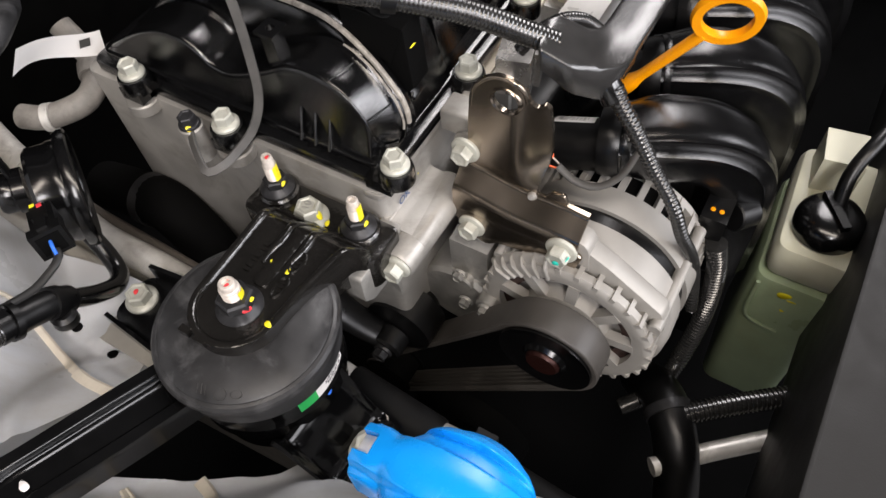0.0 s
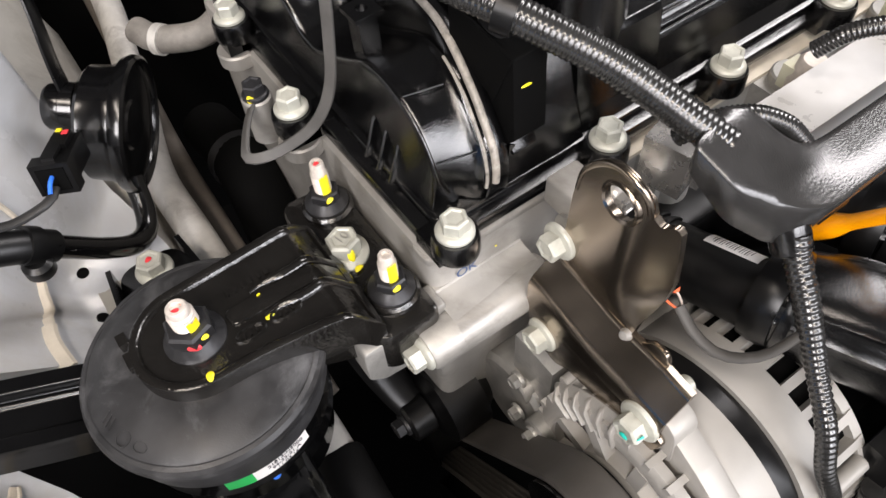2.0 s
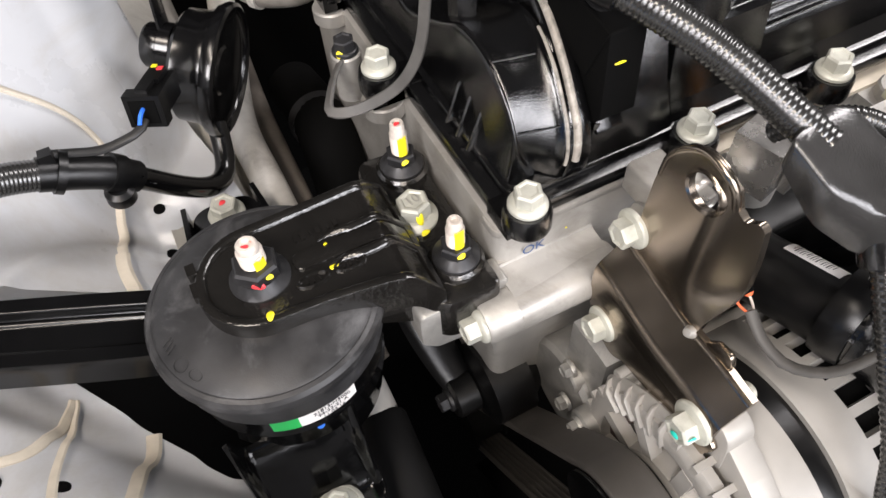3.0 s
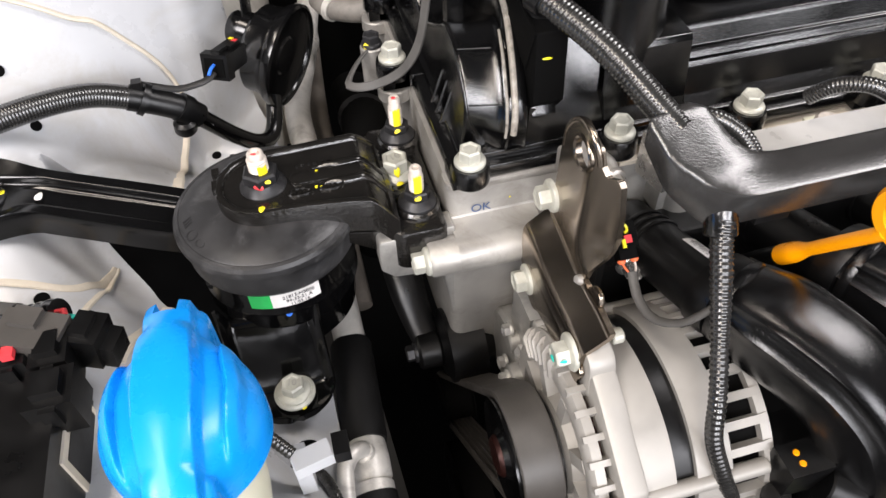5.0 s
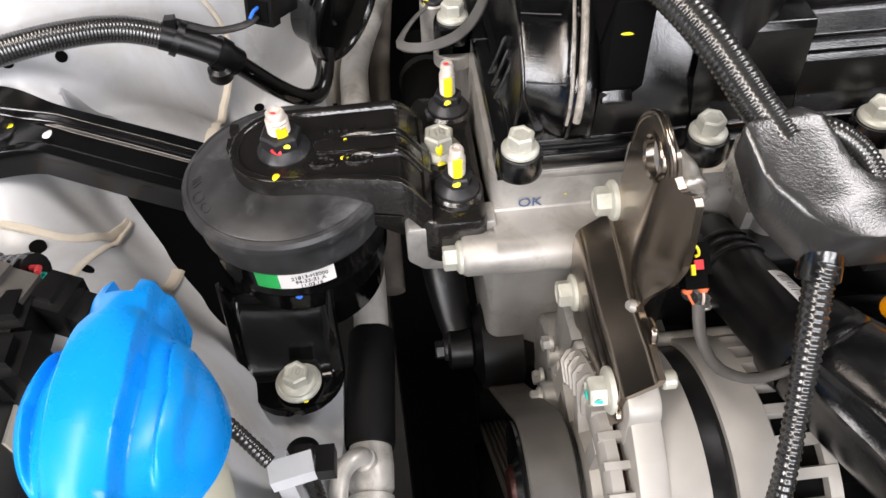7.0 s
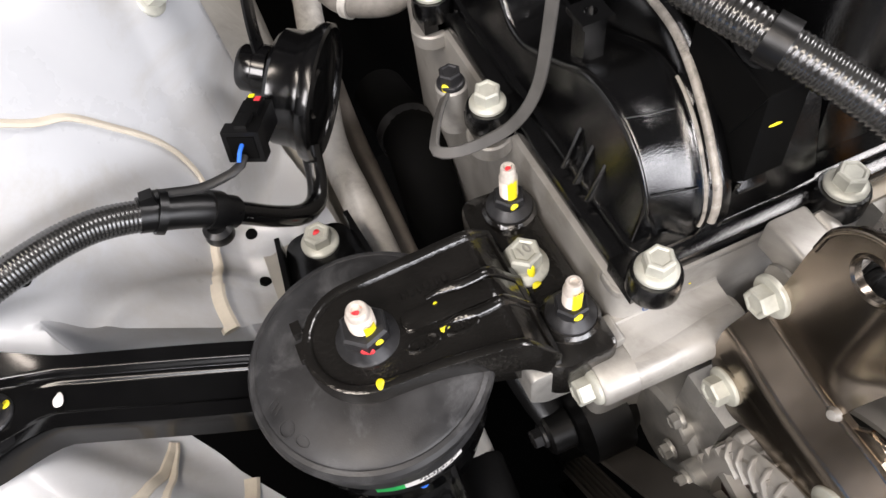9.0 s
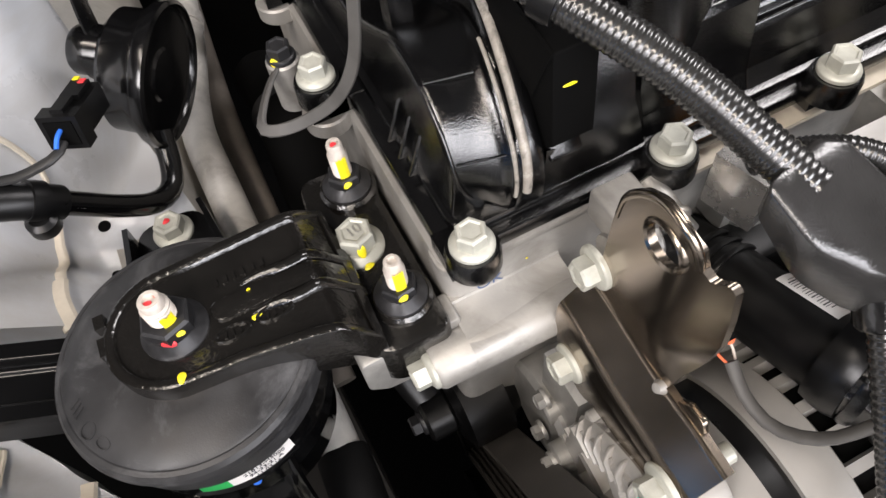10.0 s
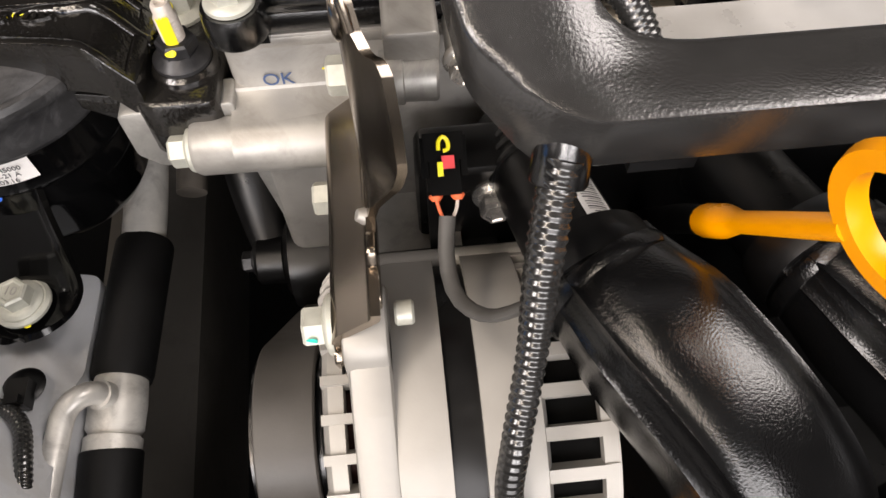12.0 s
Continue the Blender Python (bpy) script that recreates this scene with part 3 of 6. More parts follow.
rear_sheet = Shape().sheet(rear_panel, 16, 60)
bmesh.ops.solidify(rear_sheet.bm, geom=list(rear_sheet.bm.faces), thickness=0.0015)
single("rear_inner_panel", rear_sheet, DIRTY, "dusty beige inner panel below the horn", "body panel", kind="structure", angle=50)
tower = thing("tower_bolt", "zinc bolt with a yellow mark on the spring tower", "bolt", (-0.149, 0.253, 0.81))
TB, TN = Vector((-0.150, 0.252, 0.8085)), Vector((0.72, -0.42, 0.55))
flange_bolt(tower, TB, TN, 0.0125, 0.0105, 0.011)
part("lug", Shape().box(TB - TN.normalized() * 0.001 + Vector((-0.004, 0.016, 0.004)), (0.016, 0.034, 0.003), 0.001, turn=along(TN)), ZINC, tower)
dab(tower, TB + TN.normalized() * 0.0112 + Vector((0, 0, 0.002)), (0.003, 0.008), YELLOW, axis=TN)

# ---- timing cover: the bare aluminium end of the engine ----
case = thing("timing_cover", "bare cast aluminium timing cover on the engine end", "engine cover", (0.04, 0.05, 0.6))
s = Shape()
s.prism(rounded([(-0.0112, 0.005, 0.009), (0.092, 0.005, 0.004), (0.092, 0.26, 0.004), (-0.010, 0.26, 0.01), (-0.010, 0.12, 0.02), (-0.0112, 0.095, 0.01)]), 0.60, 0.7715, bevel=0.0012)
part("wall", s, ALU, case)
s = Shape()
s.lathe([(0, 0), (0.0105, 0), (0.0115, 0.002), (0.012, 0.04), (0.0125, 0.068), (0.0115, 0.073), (0, 0.073)], (-0.0285, -0.0105, 0.7315), (1, 0, 0), 32)
s.prism([(0.010, 0.7465), (0.0049, 0.7465), (0.0043, 0.7452), (0.002, 0.7441), (-0.003, 0.7437), (-0.0105, 0.7435), (-0.0165, 0.742), (-0.021, 0.738), (-0.0225, 0.7315), (-0.0205, 0.7255), (-0.0155, 0.721), (-0.0105, 0.7195), (0.010, 0.719)], -0.0115, 0.042, "x")
part("bolt_boss", s, ALU, case, "round bolt boss across the cover")
s = Shape().prism(rounded([(-0.056, 0.746, 0.004), (-0.01, 0.748, 0.002), (-0.01, 0.71, 0.004), (-0.048, 0.714, 0.006), (-0.056, 0.722, 0.005)]), -0.004, 0.010, "y", 0.001)
part("lug", s, ALU_DULL, case)
part("seam_ridge", Shape().prism(rounded([(-0.0122, 0.0045, 0.009), (0.093, 0.0045, 0.004), (0.093, 0.02, 0.004), (-0.0122, 0.02, 0.004)]), 0.7655, 0.7705, bevel=0.001), ALU, case)
for c in ((-0.019, 0.112), (-0.013, 0.2)):
    part("bolt_pad", Shape().cyl((c[0], c[1], 0.7620), (c[0], c[1], 0.7715), 0.0116, 24, 0.001), ALU, case)
s = Shape().prism(rounded([(-0.018, 0.712, 0.01), (0.032, 0.722, 0.01), (0.03, 0.66, 0.02), (0.05, 0.60, 0.01), (0.0, 0.58, 0.01)]), 0.007, 0.03, "y", 0.002)
part("lower_web", s, ALU_DULL, case)
flange_bolt(case, (-0.0285, -0.0112, 0.7312), (-1, 0, 0), 0.012, 0.0092, 0.0095, spin=20)
writing(case, "OK", (0.008, 0.0038, 0.7505), (0, -1, 0), 0.0085, BLUEINK)
dab(case, (0.026, 0.0044, 0.754), (0.0012, 0.0012), YELLOW, axis=(0, -1, 0))
# water pump and its studs below
pump = thing("water_pump", "dull cast aluminium pump housing under the cover", "pump", (0.04, -0.03, 0.6))
s = Shape().cyl((0.02, -0.02, 0.625), (0.075, -0.02, 0.625), 0.034, 28, 0.003).cyl((0.012, -0.05, 0.645), (0.06, -0.05, 0.645), 0.009, 18, 0.001)
s.box((0.05, -0.03, 0.66), (0.05, 0.03, 0.07), 0.006).cyl((0.018, -0.028, 0.652), (0.05, -0.028, 0.652), 0.0075, 16, 0.001)
part("housing", s, ALU_DULL, pump)
for p in ((0.022, -0.024, 0.66), (0.012, -0.05, 0.645), (0.018, -0.03, 0.632)):
    flange_bolt(pump, p, (-1, 0, 0), 0.0078, 0.0058, 0.006, mat=ALU_DULL)

# ---- cylinder head behind the cover ----
head = thing("cylinder_head", "cast aluminium cylinder head with intake side visible", "engine head", (0.3, 0.1, 0.6))
s = Shape().box((0.32, 0.13, 0.66), (0.455, 0.26, 0.21), 0.004)
for k in range(5):
    s.cyl((0.128 + 0.085 * k, -0.012, 0.735), (0.128 + 0.085 * k, -0.012, 0.772), 0.011, 18, 0.001)
    s.box((0.128 + 0.085 * k, -0.006, 0.75), (0.03, 0.02, 0.03), 0.003)
part("casting", s, ALU_DULL, head)
part("gasket", Shape().box((0.32, 0.13, 0.7665), (0.457, 0.262, 0.0025)), SEALER, head, "thin tan gasket edge")

# ---- valve cover ----
cover = thing("valve_cover", "glossy black plastic valve cover bolted to the engine", "engine cover", (0.2, 0.12, 0.78))
s = Shape()
s.prism(rounded([(-0.009, 0.004, 0.01), (0.55, 0.004, 0.01), (0.55, 0.25, 0.01), (-0.007, 0.25, 0.01), (-0.009, 0.1, 0.01)]), 0.7725, 0.7815, bevel=0.002)
s.prism(rounded([(-0.0025, 0.0095, 0.01), (0.55, 0.0095, 0.01), (0.55, 0.245, 0.01), (0.0, 0.245, 0.01)]), 0.781, 0.7865, bevel=0.0015)
part("rim", s, COVER, cover)
BOLTS = [(0.0, 0.0), (0.088, 0.0), (0.169, 0.0), (0.255, 0.0), (0.34, 0.0), (-0.019, 0.112), (-0.011, 0.2)]
for x, y in BOLTS:
    s = Shape().lathe([(0, 0.7785), (0.0108, 0.7785), (0.0112, 0.78), (0.0109, 0.7885), (0.0102, 0.7905), (0.0, 0.7905)], (x, y, 0), (0, 0, 1), 32)
    s.box((x, y + (0.008 if y < 0.05 else 0), 0.7775), (0.02 if y < 0.05 else 0.018, 0.018, 0.009), 0.002)
    if y > 0.05:
        s.box((x + 0.01, y, 0.7775), (0.022, 0.018, 0.009), 0.002)
    boss = part("bolt_boss", s, COVER, cover)
    flange_bolt(cover, (x, y, 0.7908), (0, 0, 1), 0.0112, 0.0088, 0.0095, spin=10 + 37 * x * 100)


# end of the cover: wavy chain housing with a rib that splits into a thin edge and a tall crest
END_EDGE = [(0.012, 0.0165, 0.7875), (0.0042, 0.0165, 0.8035), (0.0024, 0.0172, 0.8125), (0.0022, 0.0215, 0.8215), (0.0022, 0.0285, 0.8300), (0.0024, 0.0370, 0.8350), (0.0030, 0.0480, 0.8374),
            (0.0036, 0.0600, 0.8370), (0.0040, 0.0720, 0.8338), (0.0045, 0.0880, 0.8245), (0.0045, 0.1080, 0.8145), (0.0045, 0.1240, 0.8088), (0.0045, 0.1370, 0.8105), (0.0045, 0.1450, 0.8180),
            (0.0045, 0.1580, 0.8242), (0.0045, 0.1780, 0.8220), (0.0045, 0.2050, 0.8100), (0.0045, 0.2380, 0.7880)]
END_THIN = [(0.0222, 0.0095, 0.7875), (0.0228, 0.0070, 0.8010), (0.0240, 0.0108, 0.8140), (0.0250, 0.0180, 0.8240), (0.0262, 0.0265, 0.8325), (0.0275, 0.0345, 0.8365), (0.0292, 0.0430, 0.8385),
            (0.0310, 0.0530, 0.8390), (0.0325, 0.0640, 0.8370), (0.0332, 0.0780, 0.8310), (0.0335, 0.0980, 0.8220), (0.0335, 0.1240, 0.8140), (0.0335, 0.1370, 0.8140), (0.0335, 0.1450, 0.8200),
            (0.0335, 0.1580, 0.8252), (0.0335, 0.1780, 0.8230), (0.0335, 0.2050, 0.8110), (0.0335, 0.2380, 0.7880)]
END_CREST = [(0.0272, 0.0085, 0.7875), (0.0277, 0.0060, 0.8030), (0.0290, 0.0092, 0.8150), (0.0303, 0.0160, 0.8228), (0.0320, 0.0250, 0.8310), (0.0335, 0.0335, 0.8370), (0.0352, 0.0430, 0.8425),
             (0.0370, 0.0540, 0.8468), (0.0382, 0.0660, 0.8495), (0.0392, 0.0850, 0.8505), (0.0395, 0.1080, 0.8505), (0.0395, 0.1260, 0.8495), (0.0395, 0.1380, 0.8485), (0.0395, 0.1480, 0.8470),
             (0.0395, 0.1600, 0.8440), (0.0395, 0.1800, 0.8360), (0.0395, 0.2050, 0.8180), (0.0395, 0.2380, 0.7880)]


def even(pts, per=6):
    """A smooth line with a fixed number of steps between its points, so that several lines keep step."""
    p = [Vector(q) for q in pts]
    p = [2 * p[0] - p[1], *p, 2 * p[-1] - p[-2]]
    out = []
    for i in range(1, len(p) - 2):
        a, b, c, d = p[i - 1], p[i], p[i + 1], p[i + 2]
        for k in range(per):
            t = k / per
            out.append(0.5 * (2 * b + (c - a) * t + (2 * a - 5 * b + 4 * c - d) * t * t + (3 * b - a - 3 * c + d) * t ** 3))
    out.append(p[-2])
    return out


def chain_housing():
    s = Shape()
    base = 0.7862
    rows = []
    for L, T, C in zip(even(END_EDGE), even(END_THIN), even(END_CREST)):
        up = Vector((0, 0, 1))
        sec = [Vector((L.x - 0.0022, L.y + 0.001, base)), Vector((L.x - 0.0006, L.y + 0.0005, base + (L.z - base) * 0.5)), Vector((L.x, L.y, max(base, L.z - 0.0045)))]
        r = 0.0034
        for a in (20, 40, 60, 80):
            sec.append(Vector((L.x + r - r * math.cos(radians(a)), L.y, max(base, L.z - r + r * math.sin(radians(a))))))
        flat = T - up * 0.0007
        for f in (0.3, 0.5, 0.7, 0.86):
            sec.append(Vector((L.x + r, L.y, max(base, L.z))).lerp(flat, f) - up * 0.0012 * math.sin(math.pi * f))
        sec += [T + Vector((-0.0017, 0, -0.0004)), T + Vector((-0.0009, 0, 0.0006)), T + Vector((0.0003, 0, 0.0008)), T + Vector((0.0012, 0, 0.0002))]
        drop = 0.0014 * min(1.0, max(0.0, (C.z - T.z + 0.001) / 0.006))
        sec += [T.lerp(C - Vector((0.0044, 0, 0.004)), 0.6) - up * drop * 0.3]
        for a in (165, 140, 115, 90, 65, 40, 15, 0):
            sec.append(C + Vector((0.0012 + 0.0052 * math.cos(radians(a)), 0, 0.0046 * math.sin(radians(a)) - 0.0046)))
        sec += [C + Vector((0.0068, 0.001, -0.011)), Vector((C.x + 0.0072, C.y + 0.002, base))]
        rows.append([s.bm.verts.new((q.x, q.y, max(base, q.z))) for q in sec])
    for a, d in zip(rows, rows[1:]):
        for k in range(len(a) - 1):
            s.bm.faces.new((a[k], a[k + 1], d[k + 1], d[k]))
    for row in (rows[0], rows[-1]):
        s.bm.faces.new(row)
    bmesh.ops.recalc_face_normals(s.bm, faces=s.bm.faces)
    return s


part("chain_hump", chain_housing(), COVER, cover, "wavy chain housing with a tall rounded rib", 70)
# thin rib and crest beads carry a painted highlight; the edge bead stays black
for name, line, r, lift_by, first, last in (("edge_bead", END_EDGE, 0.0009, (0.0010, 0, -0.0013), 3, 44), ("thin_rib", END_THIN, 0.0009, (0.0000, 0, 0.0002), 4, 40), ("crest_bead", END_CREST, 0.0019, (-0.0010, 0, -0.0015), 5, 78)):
    part(name, Shape().tube([q + Vector(lift_by) for q in even(line)[first:last:2]], r, 16, 0.002), COVER if line is END_EDGE else GLINT, cover, "raised rounded edge of the housing", 70)
for yy, zz in ((0.0172, 0.8148), (0.0395, 0.8362)):
    part("split_line", Shape().tube([(0.0045, yy, zz), (0.012, yy - 0.002, zz + 0.0001), (0.0218, yy - 0.0045, zz + 0.0004)], 0.00035, 6, 0.003), BLACK, cover)
for k in range(3):
    y = 0.043 + 0.0105 * k
    part("small_rib", Shape().prism([(-0.0056, 0.7862), (0.004, 0.7862), (0.004, 0.8085), (0.0016, 0.8060), (-0.0042, 0.7895)], y, y + 0.0026, "y", 0.0009), COVER, cover)
s = Shape().prism(rounded([(0.0072, 0.8155, 0.001), (0.0098, 0.8565, 0.0012), (0.03, 0.8575, 0.003), (0.05, 0.85, 0.003), (0.05, 0.80, 0.003), (0.02, 0.80, 0.003)]), 0.0372, 0.0545, "x", 0.0007)
s.prism([(0.0094, 0.8572), (0.034, 0.8605), (0.05, 0.8605), (0.05, 0.84), (0.02, 0.83)], 0.0362, 0.0374, "x")
part("sensor_block", s, DARK, cover, "flat matt black block")
dab(cover, (0.0435, 0.0086, 0.842), (0.0068, 0.0014), YELLOW, axis=(0, -1, 0.06))
s = Shape()
vs = [s.bm.verts.new(q) for q in ((0.052, 0.030, 0.838), (0.084, 0.030, 0.838), (0.0777, 0.0147, 0.812), (0.0679, 0.011, 0.8054), (0.060, 0.0175, 0.816), (0.0535, 0.0125, 0.803),
                                  (0.0535, 0.0105, 0.786), (0.0679, 0.0102, 0.786), (0.084, 0.0112, 0.786), (0.084, 0.06, 0.839), (0.052, 0.06, 0.839), (0.084, 0.06, 0.786), (0.036, 0.0085, 0.813), (0.036, 0.0105, 0.786))]
for q in ((0, 4, 3, 2, 1), (0, 5, 4), (4, 5, 6, 7, 3), (3, 7, 8, 2), (2, 8, 11, 9, 1), (0, 1, 9, 10), (12, 13, 6, 5)):
    s.bm.faces.new([vs[i] for i in q])
bmesh.ops.recalc_face_normals(s.bm, faces=s.bm.faces)
s.prism(rounded([(0.0062, 0.8055, 0.002), (0.0122, 0.8148, 0.0025), (0.03, 0.8148, 0), (0.03, 0.8055, 0)]), 0.0375, 0.0512, "x", 0.001)
part("slanted_cheek", s, COVER, cover, "slanted cheek beside the block")
s = Shape().box((0.0145, 0.084, 0.836), (0.0095, 0.0095, 0.022), 0.001).plate([(0.0075, 0.0772), (0.0215, 0.0772), (0.0215, 0.0908), (0.0075, 0.0908)], [circle(0.0145, 0.084, 0.0028, 18)], 0.8468, 0.8492)
part("clip_post", s, COVER, cover, "square post with a round hole")
# main roof of the cover, stepped back further along
s = Shape()
s.prism(rounded([(0.012, 0.785, 0), (0.0165, 0.795, 0.003), (0.0208, 0.829, 0.001), (0.0228, 0.8322, 0.0016), (0.034, 0.8332, 0.004), (0.24, 0.8335, 0.004), (0.245, 0.785, 0)]), 0.083, 0.1352, "x", 0.0012)
part("roof", s, COVER, cover)
s = Shape().prism(rounded([(0.012, 0.785, 0), (0.0165, 0.795, 0.003), (0.0192, 0.8118, 0.001), (0.0206, 0.8153, 0.0016), (0.0226, 0.8148, 0.0008), (0.0240, 0.8140, 0.0006), (0.0252, 0.8172, 0.001), (0.0266, 0.8190, 0.0016),
                           (0.0288, 0.8190, 0.001), (0.0312, 0.8290, 0.001), (0.0326, 0.8312, 0.0016), (0.04, 0.8316, 0.003), (0.24, 0.8318, 0.004), (0.245, 0.785, 0)]), 0.1352, 0.55, "x", 0.0010)
part("roof", s, COVER, cover, "stepped far stretch of the roof")
# oil filler tower
fx, fy = 0.1000, 0.0475
s = Shape().lathe([(0.0292, 0.80), (0.0283, 0.822), (0.0274, 0.8345), (0.0268, 0.850), (0.0264, 0.868), (0, 0.868)], (fx, fy, 0), (0, 0, 1), 48)
part("filler_neck", s, COVER, cover)
cap = single("oil_filler_cap", Shape().lathe([(0, 0.8685), (0.0300, 0.8685), (0.0314, 0.8700), (0.0314, 0.8722), (0.0300, 0.8728), (0.0300, 0.8740), (0.0312, 0.8748), (0.0308, 0.8800), (0.0295, 0.8835), (0.026, 0.8850), (0.0245, 0.8820), (0, 0.881)], (fx, fy, 0), (0, 0, 1), 56), COVER,
             "round glossy black oil filler cap on the cover", "filler cap")
# duct body resting on the roof further along
duct = thing("engine_duct", "dark grey moulded duct lying over the engine cover", "duct", (0.23, 0.1, 0.834))
part("duct_body", Shape().prism(rounded([(0.145, 0.058, 0.028), (0.5, 0.045, 0.02), (0.5, 0.16, 0.02), (0.16, 0.16, 0.04)], 10), 0.8345, 0.868, bevel=0.009), RUNNER, duct)
part("duct_lip", Shape().prism(rounded([(0.139, 0.052, 0.03), (0.5, 0.039, 0.02), (0.5, 0.165, 0.02), (0.155, 0.165, 0.04)], 10), 0.8345, 0.8385, bevel=0.0012), BLACK, duct)

# ---- engine mount ----
mount = thing("engine_mount", "black rubber hydraulic engine mount with cast support arm", "engine mount", (-0.114, 0.031, 0.68))
mx, my = -0.114, 0.031
s = Shape().lathe([(0, 0.7688), (0.03, 0.7688), (0.041, 0.7668), (0.0478, 0.7642), (0.0488, 0.7633), (0.0494, 0.7634), (0.0512, 0.7628), (0.0526, 0.7608), (0.0531, 0.7582), (0.0527, 0.7562), (0.0514, 0.7553), (0.0507, 0.7548), (0.0505, 0.753), (0.0499, 0.7395), (0.0485, 0.737), (0.046, 0.7362), (0, 0.7362)], (mx, my, 0), (0, 0, 1), 72)
rub = part("rubber_cover", s, RUBBER, mount, "dusty round rubber dust cover", 24)


def raised_ring(ang, rr, r, wide=0.0006, squash=1.0):
    p = (mx + rr * math.cos(radians(ang)), my + rr * math.sin(radians(ang)), 0.7653)
    nrm = (0.3 * math.cos(radians(ang)), 0.3 * math.sin(radians(ang)), 1)
    part("raised_mark", Shape().lathe([(r - wide, -0.0004), (r, -0.0004), (r - 0.0001, 0.0005), (r - wide, 0.0005), (r - wide, -0.0004)], p, nrm, 24, squash=Matrix.Diagonal((1, squash, 1, 1))), RUBBER, rub)


raised_ring(203, 0.0445, 0.0036)
raised_ring(214, 0.0445, 0.0034, 0.0006, 0.7)
raised_ring(206, 0.0435, 0.0012)
for a in (186, 189, 192):
    q = Vector((mx + 0.0435 * math.cos(radians(a)), my + 0.0435 * math.sin(radians(a)), 0.7658))
    part("raised_mark", Shape().box(q, (0.0052, 0.0007, 0.0010), 0.0002, turn=pose(0, 0, 0, 0, 16, a + 18)), RUBBER, rub)
s = Shape().lathe([(0, 0.737), (0.045, 0.737), (0.0455, 0.722), (0.047, 0.718), (0.0455, 0.714), (0.047, 0.706), (0.044, 0.70), (0.043, 0.68), (0.038, 0.672), (0, 0.672)], (mx, my, 0), (0, 0, 1), 56)
part("can", s, WET, mount, "glossy black steel can")


def bent_label(r, z0, z1, a0, a1, n=16):
    s = Shape()
    s.sheet(lambda u, v: (mx + r * math.cos(radians(a0 + (a1 - a0) * u)), my + r * math.sin(radians(a0 + (a1 - a0) * u)), z0 + (z1 - z0) * v), n, 1)
    return s


part("label", bent_label(0.0467, 0.7235, 0.7352, 260, 296), PAPER, mount, "white printed label")
part("label", bent_label(0.0468, 0.7235, 0.7352, 245, 260.5), GREEN, mount, "green label end")
for row, text in enumerate(("21813-H5000", "94-33-21 A", "11.03.16")):
    writing(mount, text, (mx + 0.0473 * math.cos(radians(280)), my + 0.0473 * math.sin(radians(280)), 0.7325 - 0.0034 * row), (0.17, -0.98, 0), 0.0034, INK)
dab(mount, (-0.114, -0.0152, 0.7155), (0.004, 0.004), BLUEM, axis=(0, -1, 0.2))
# front leg: a dished plate with turned-up sides
s = Shape()
def leg(u, v):
    w = 0.0282 - 0.0010 * v
    t = (u - 0.5) * 2
    y = -0.006 - 0.049 * v
    z = 0.712 - 0.043 * smooth(0.0, 0.60, v) + 0.0105 * (1 - smooth(0.1, 0.8, v)) * smooth(0.80, 1.0, abs(t)) - 0.002 * (1 - t * t)
    if v > 0.5:
        w *= math.sqrt(max(0.0, 1 - ((v - 0.5) / 0.5) ** 2.2 * 0.97))
    return (-0.1265 + t * w + 0.0030 * smooth(0.2, 1.0, v), y, z)
s.sheet(leg, 36, 40)
bmesh.ops.solidify(s.bm, geom=list(s.bm.faces), thickness=0.003)
front_leg = part("front_leg", s, WET, mount, "glossy black dished steel leg")
part("washer", Shape().lathe([(0, 0), (0.0125, 0), (0.0125, 0.0015), (0.011, 0.003), (0, 0.003)], (-0.122, -0.039, 0.6695), (0, 0, 1), 28), ZINC, mount)
flange_bolt(mount, (-0.122, -0.039, 0.6715), (0, 0, 1), 0.0128, 0.0103, 0.0098, spin=25, cup=0.0005)
writing(mount, "10", (-0.122, -0.039, 0.6814), (0, 0, 1), 0.006, ALU_DULL, (0.2, 1, 0))
dab(mount, (-0.118, -0.0505, 0.6695), (0.004, 0.0025), YELLOW)
s = Shape().prism(rounded([(-0.145, 0.06, 0.005), (-0.088, 0.06, 0.005), (-0.098, 0.155, 0.014), (-0.136, 0.155, 0.014)]), 0.694, 0.698, bevel=0.001)
s.box((-0.141, 0.12, 0.702), (0.003, 0.06, 0.014), 0.001, turn=pose(0, 0, 0, 0, 0, -6)).box((-0.093, 0.12, 0.702), (0.003, 0.06, 0.014), 0.001, turn=pose(0, 0, 0, 0, 0, 6))
part("rear_leg", s, GLOSS, mount)
flange_bolt(mount, (-0.116, 0.1435, 0.698), (0, 0, 1), 0.0142, 0.0112, 0.0105, spin=5)
dab(mount, (-0.116, 0.1435, 0.7088), (0.005, 0.004), RED)
# cast arm
arm = thing("support_arm", "black painted cast arm joining mount and engine", "bracket", (-0.08, 0.035, 0.757))
end = circle(-0.1125, 0.0325, 0.0265, 20, 90, 180) + [(-0.1125, 0.006)]
outline = end + [(-0.09, 0.0045), (-0.066, 0.001), (-0.05, -0.003), (-0.042, -0.004), (-0.040, 0.03), (-0.042, 0.066), (-0.055, 0.0605), (-0.09, 0.0595)]


def arm_dip(s, cuts=()):
    """The arm dips towards the engine."""
    for x in cuts:
        bmesh.ops.bisect_plane(s.bm, geom=list(s.bm.verts) + list(s.bm.edges) + list(s.bm.faces), plane_co=(x, 0, 0), plane_no=(1, 0, 0))
    for v in s.bm.verts:
        v.co.z -= 0.020 * smooth(-0.058, -0.036, v.co.x)
    return s


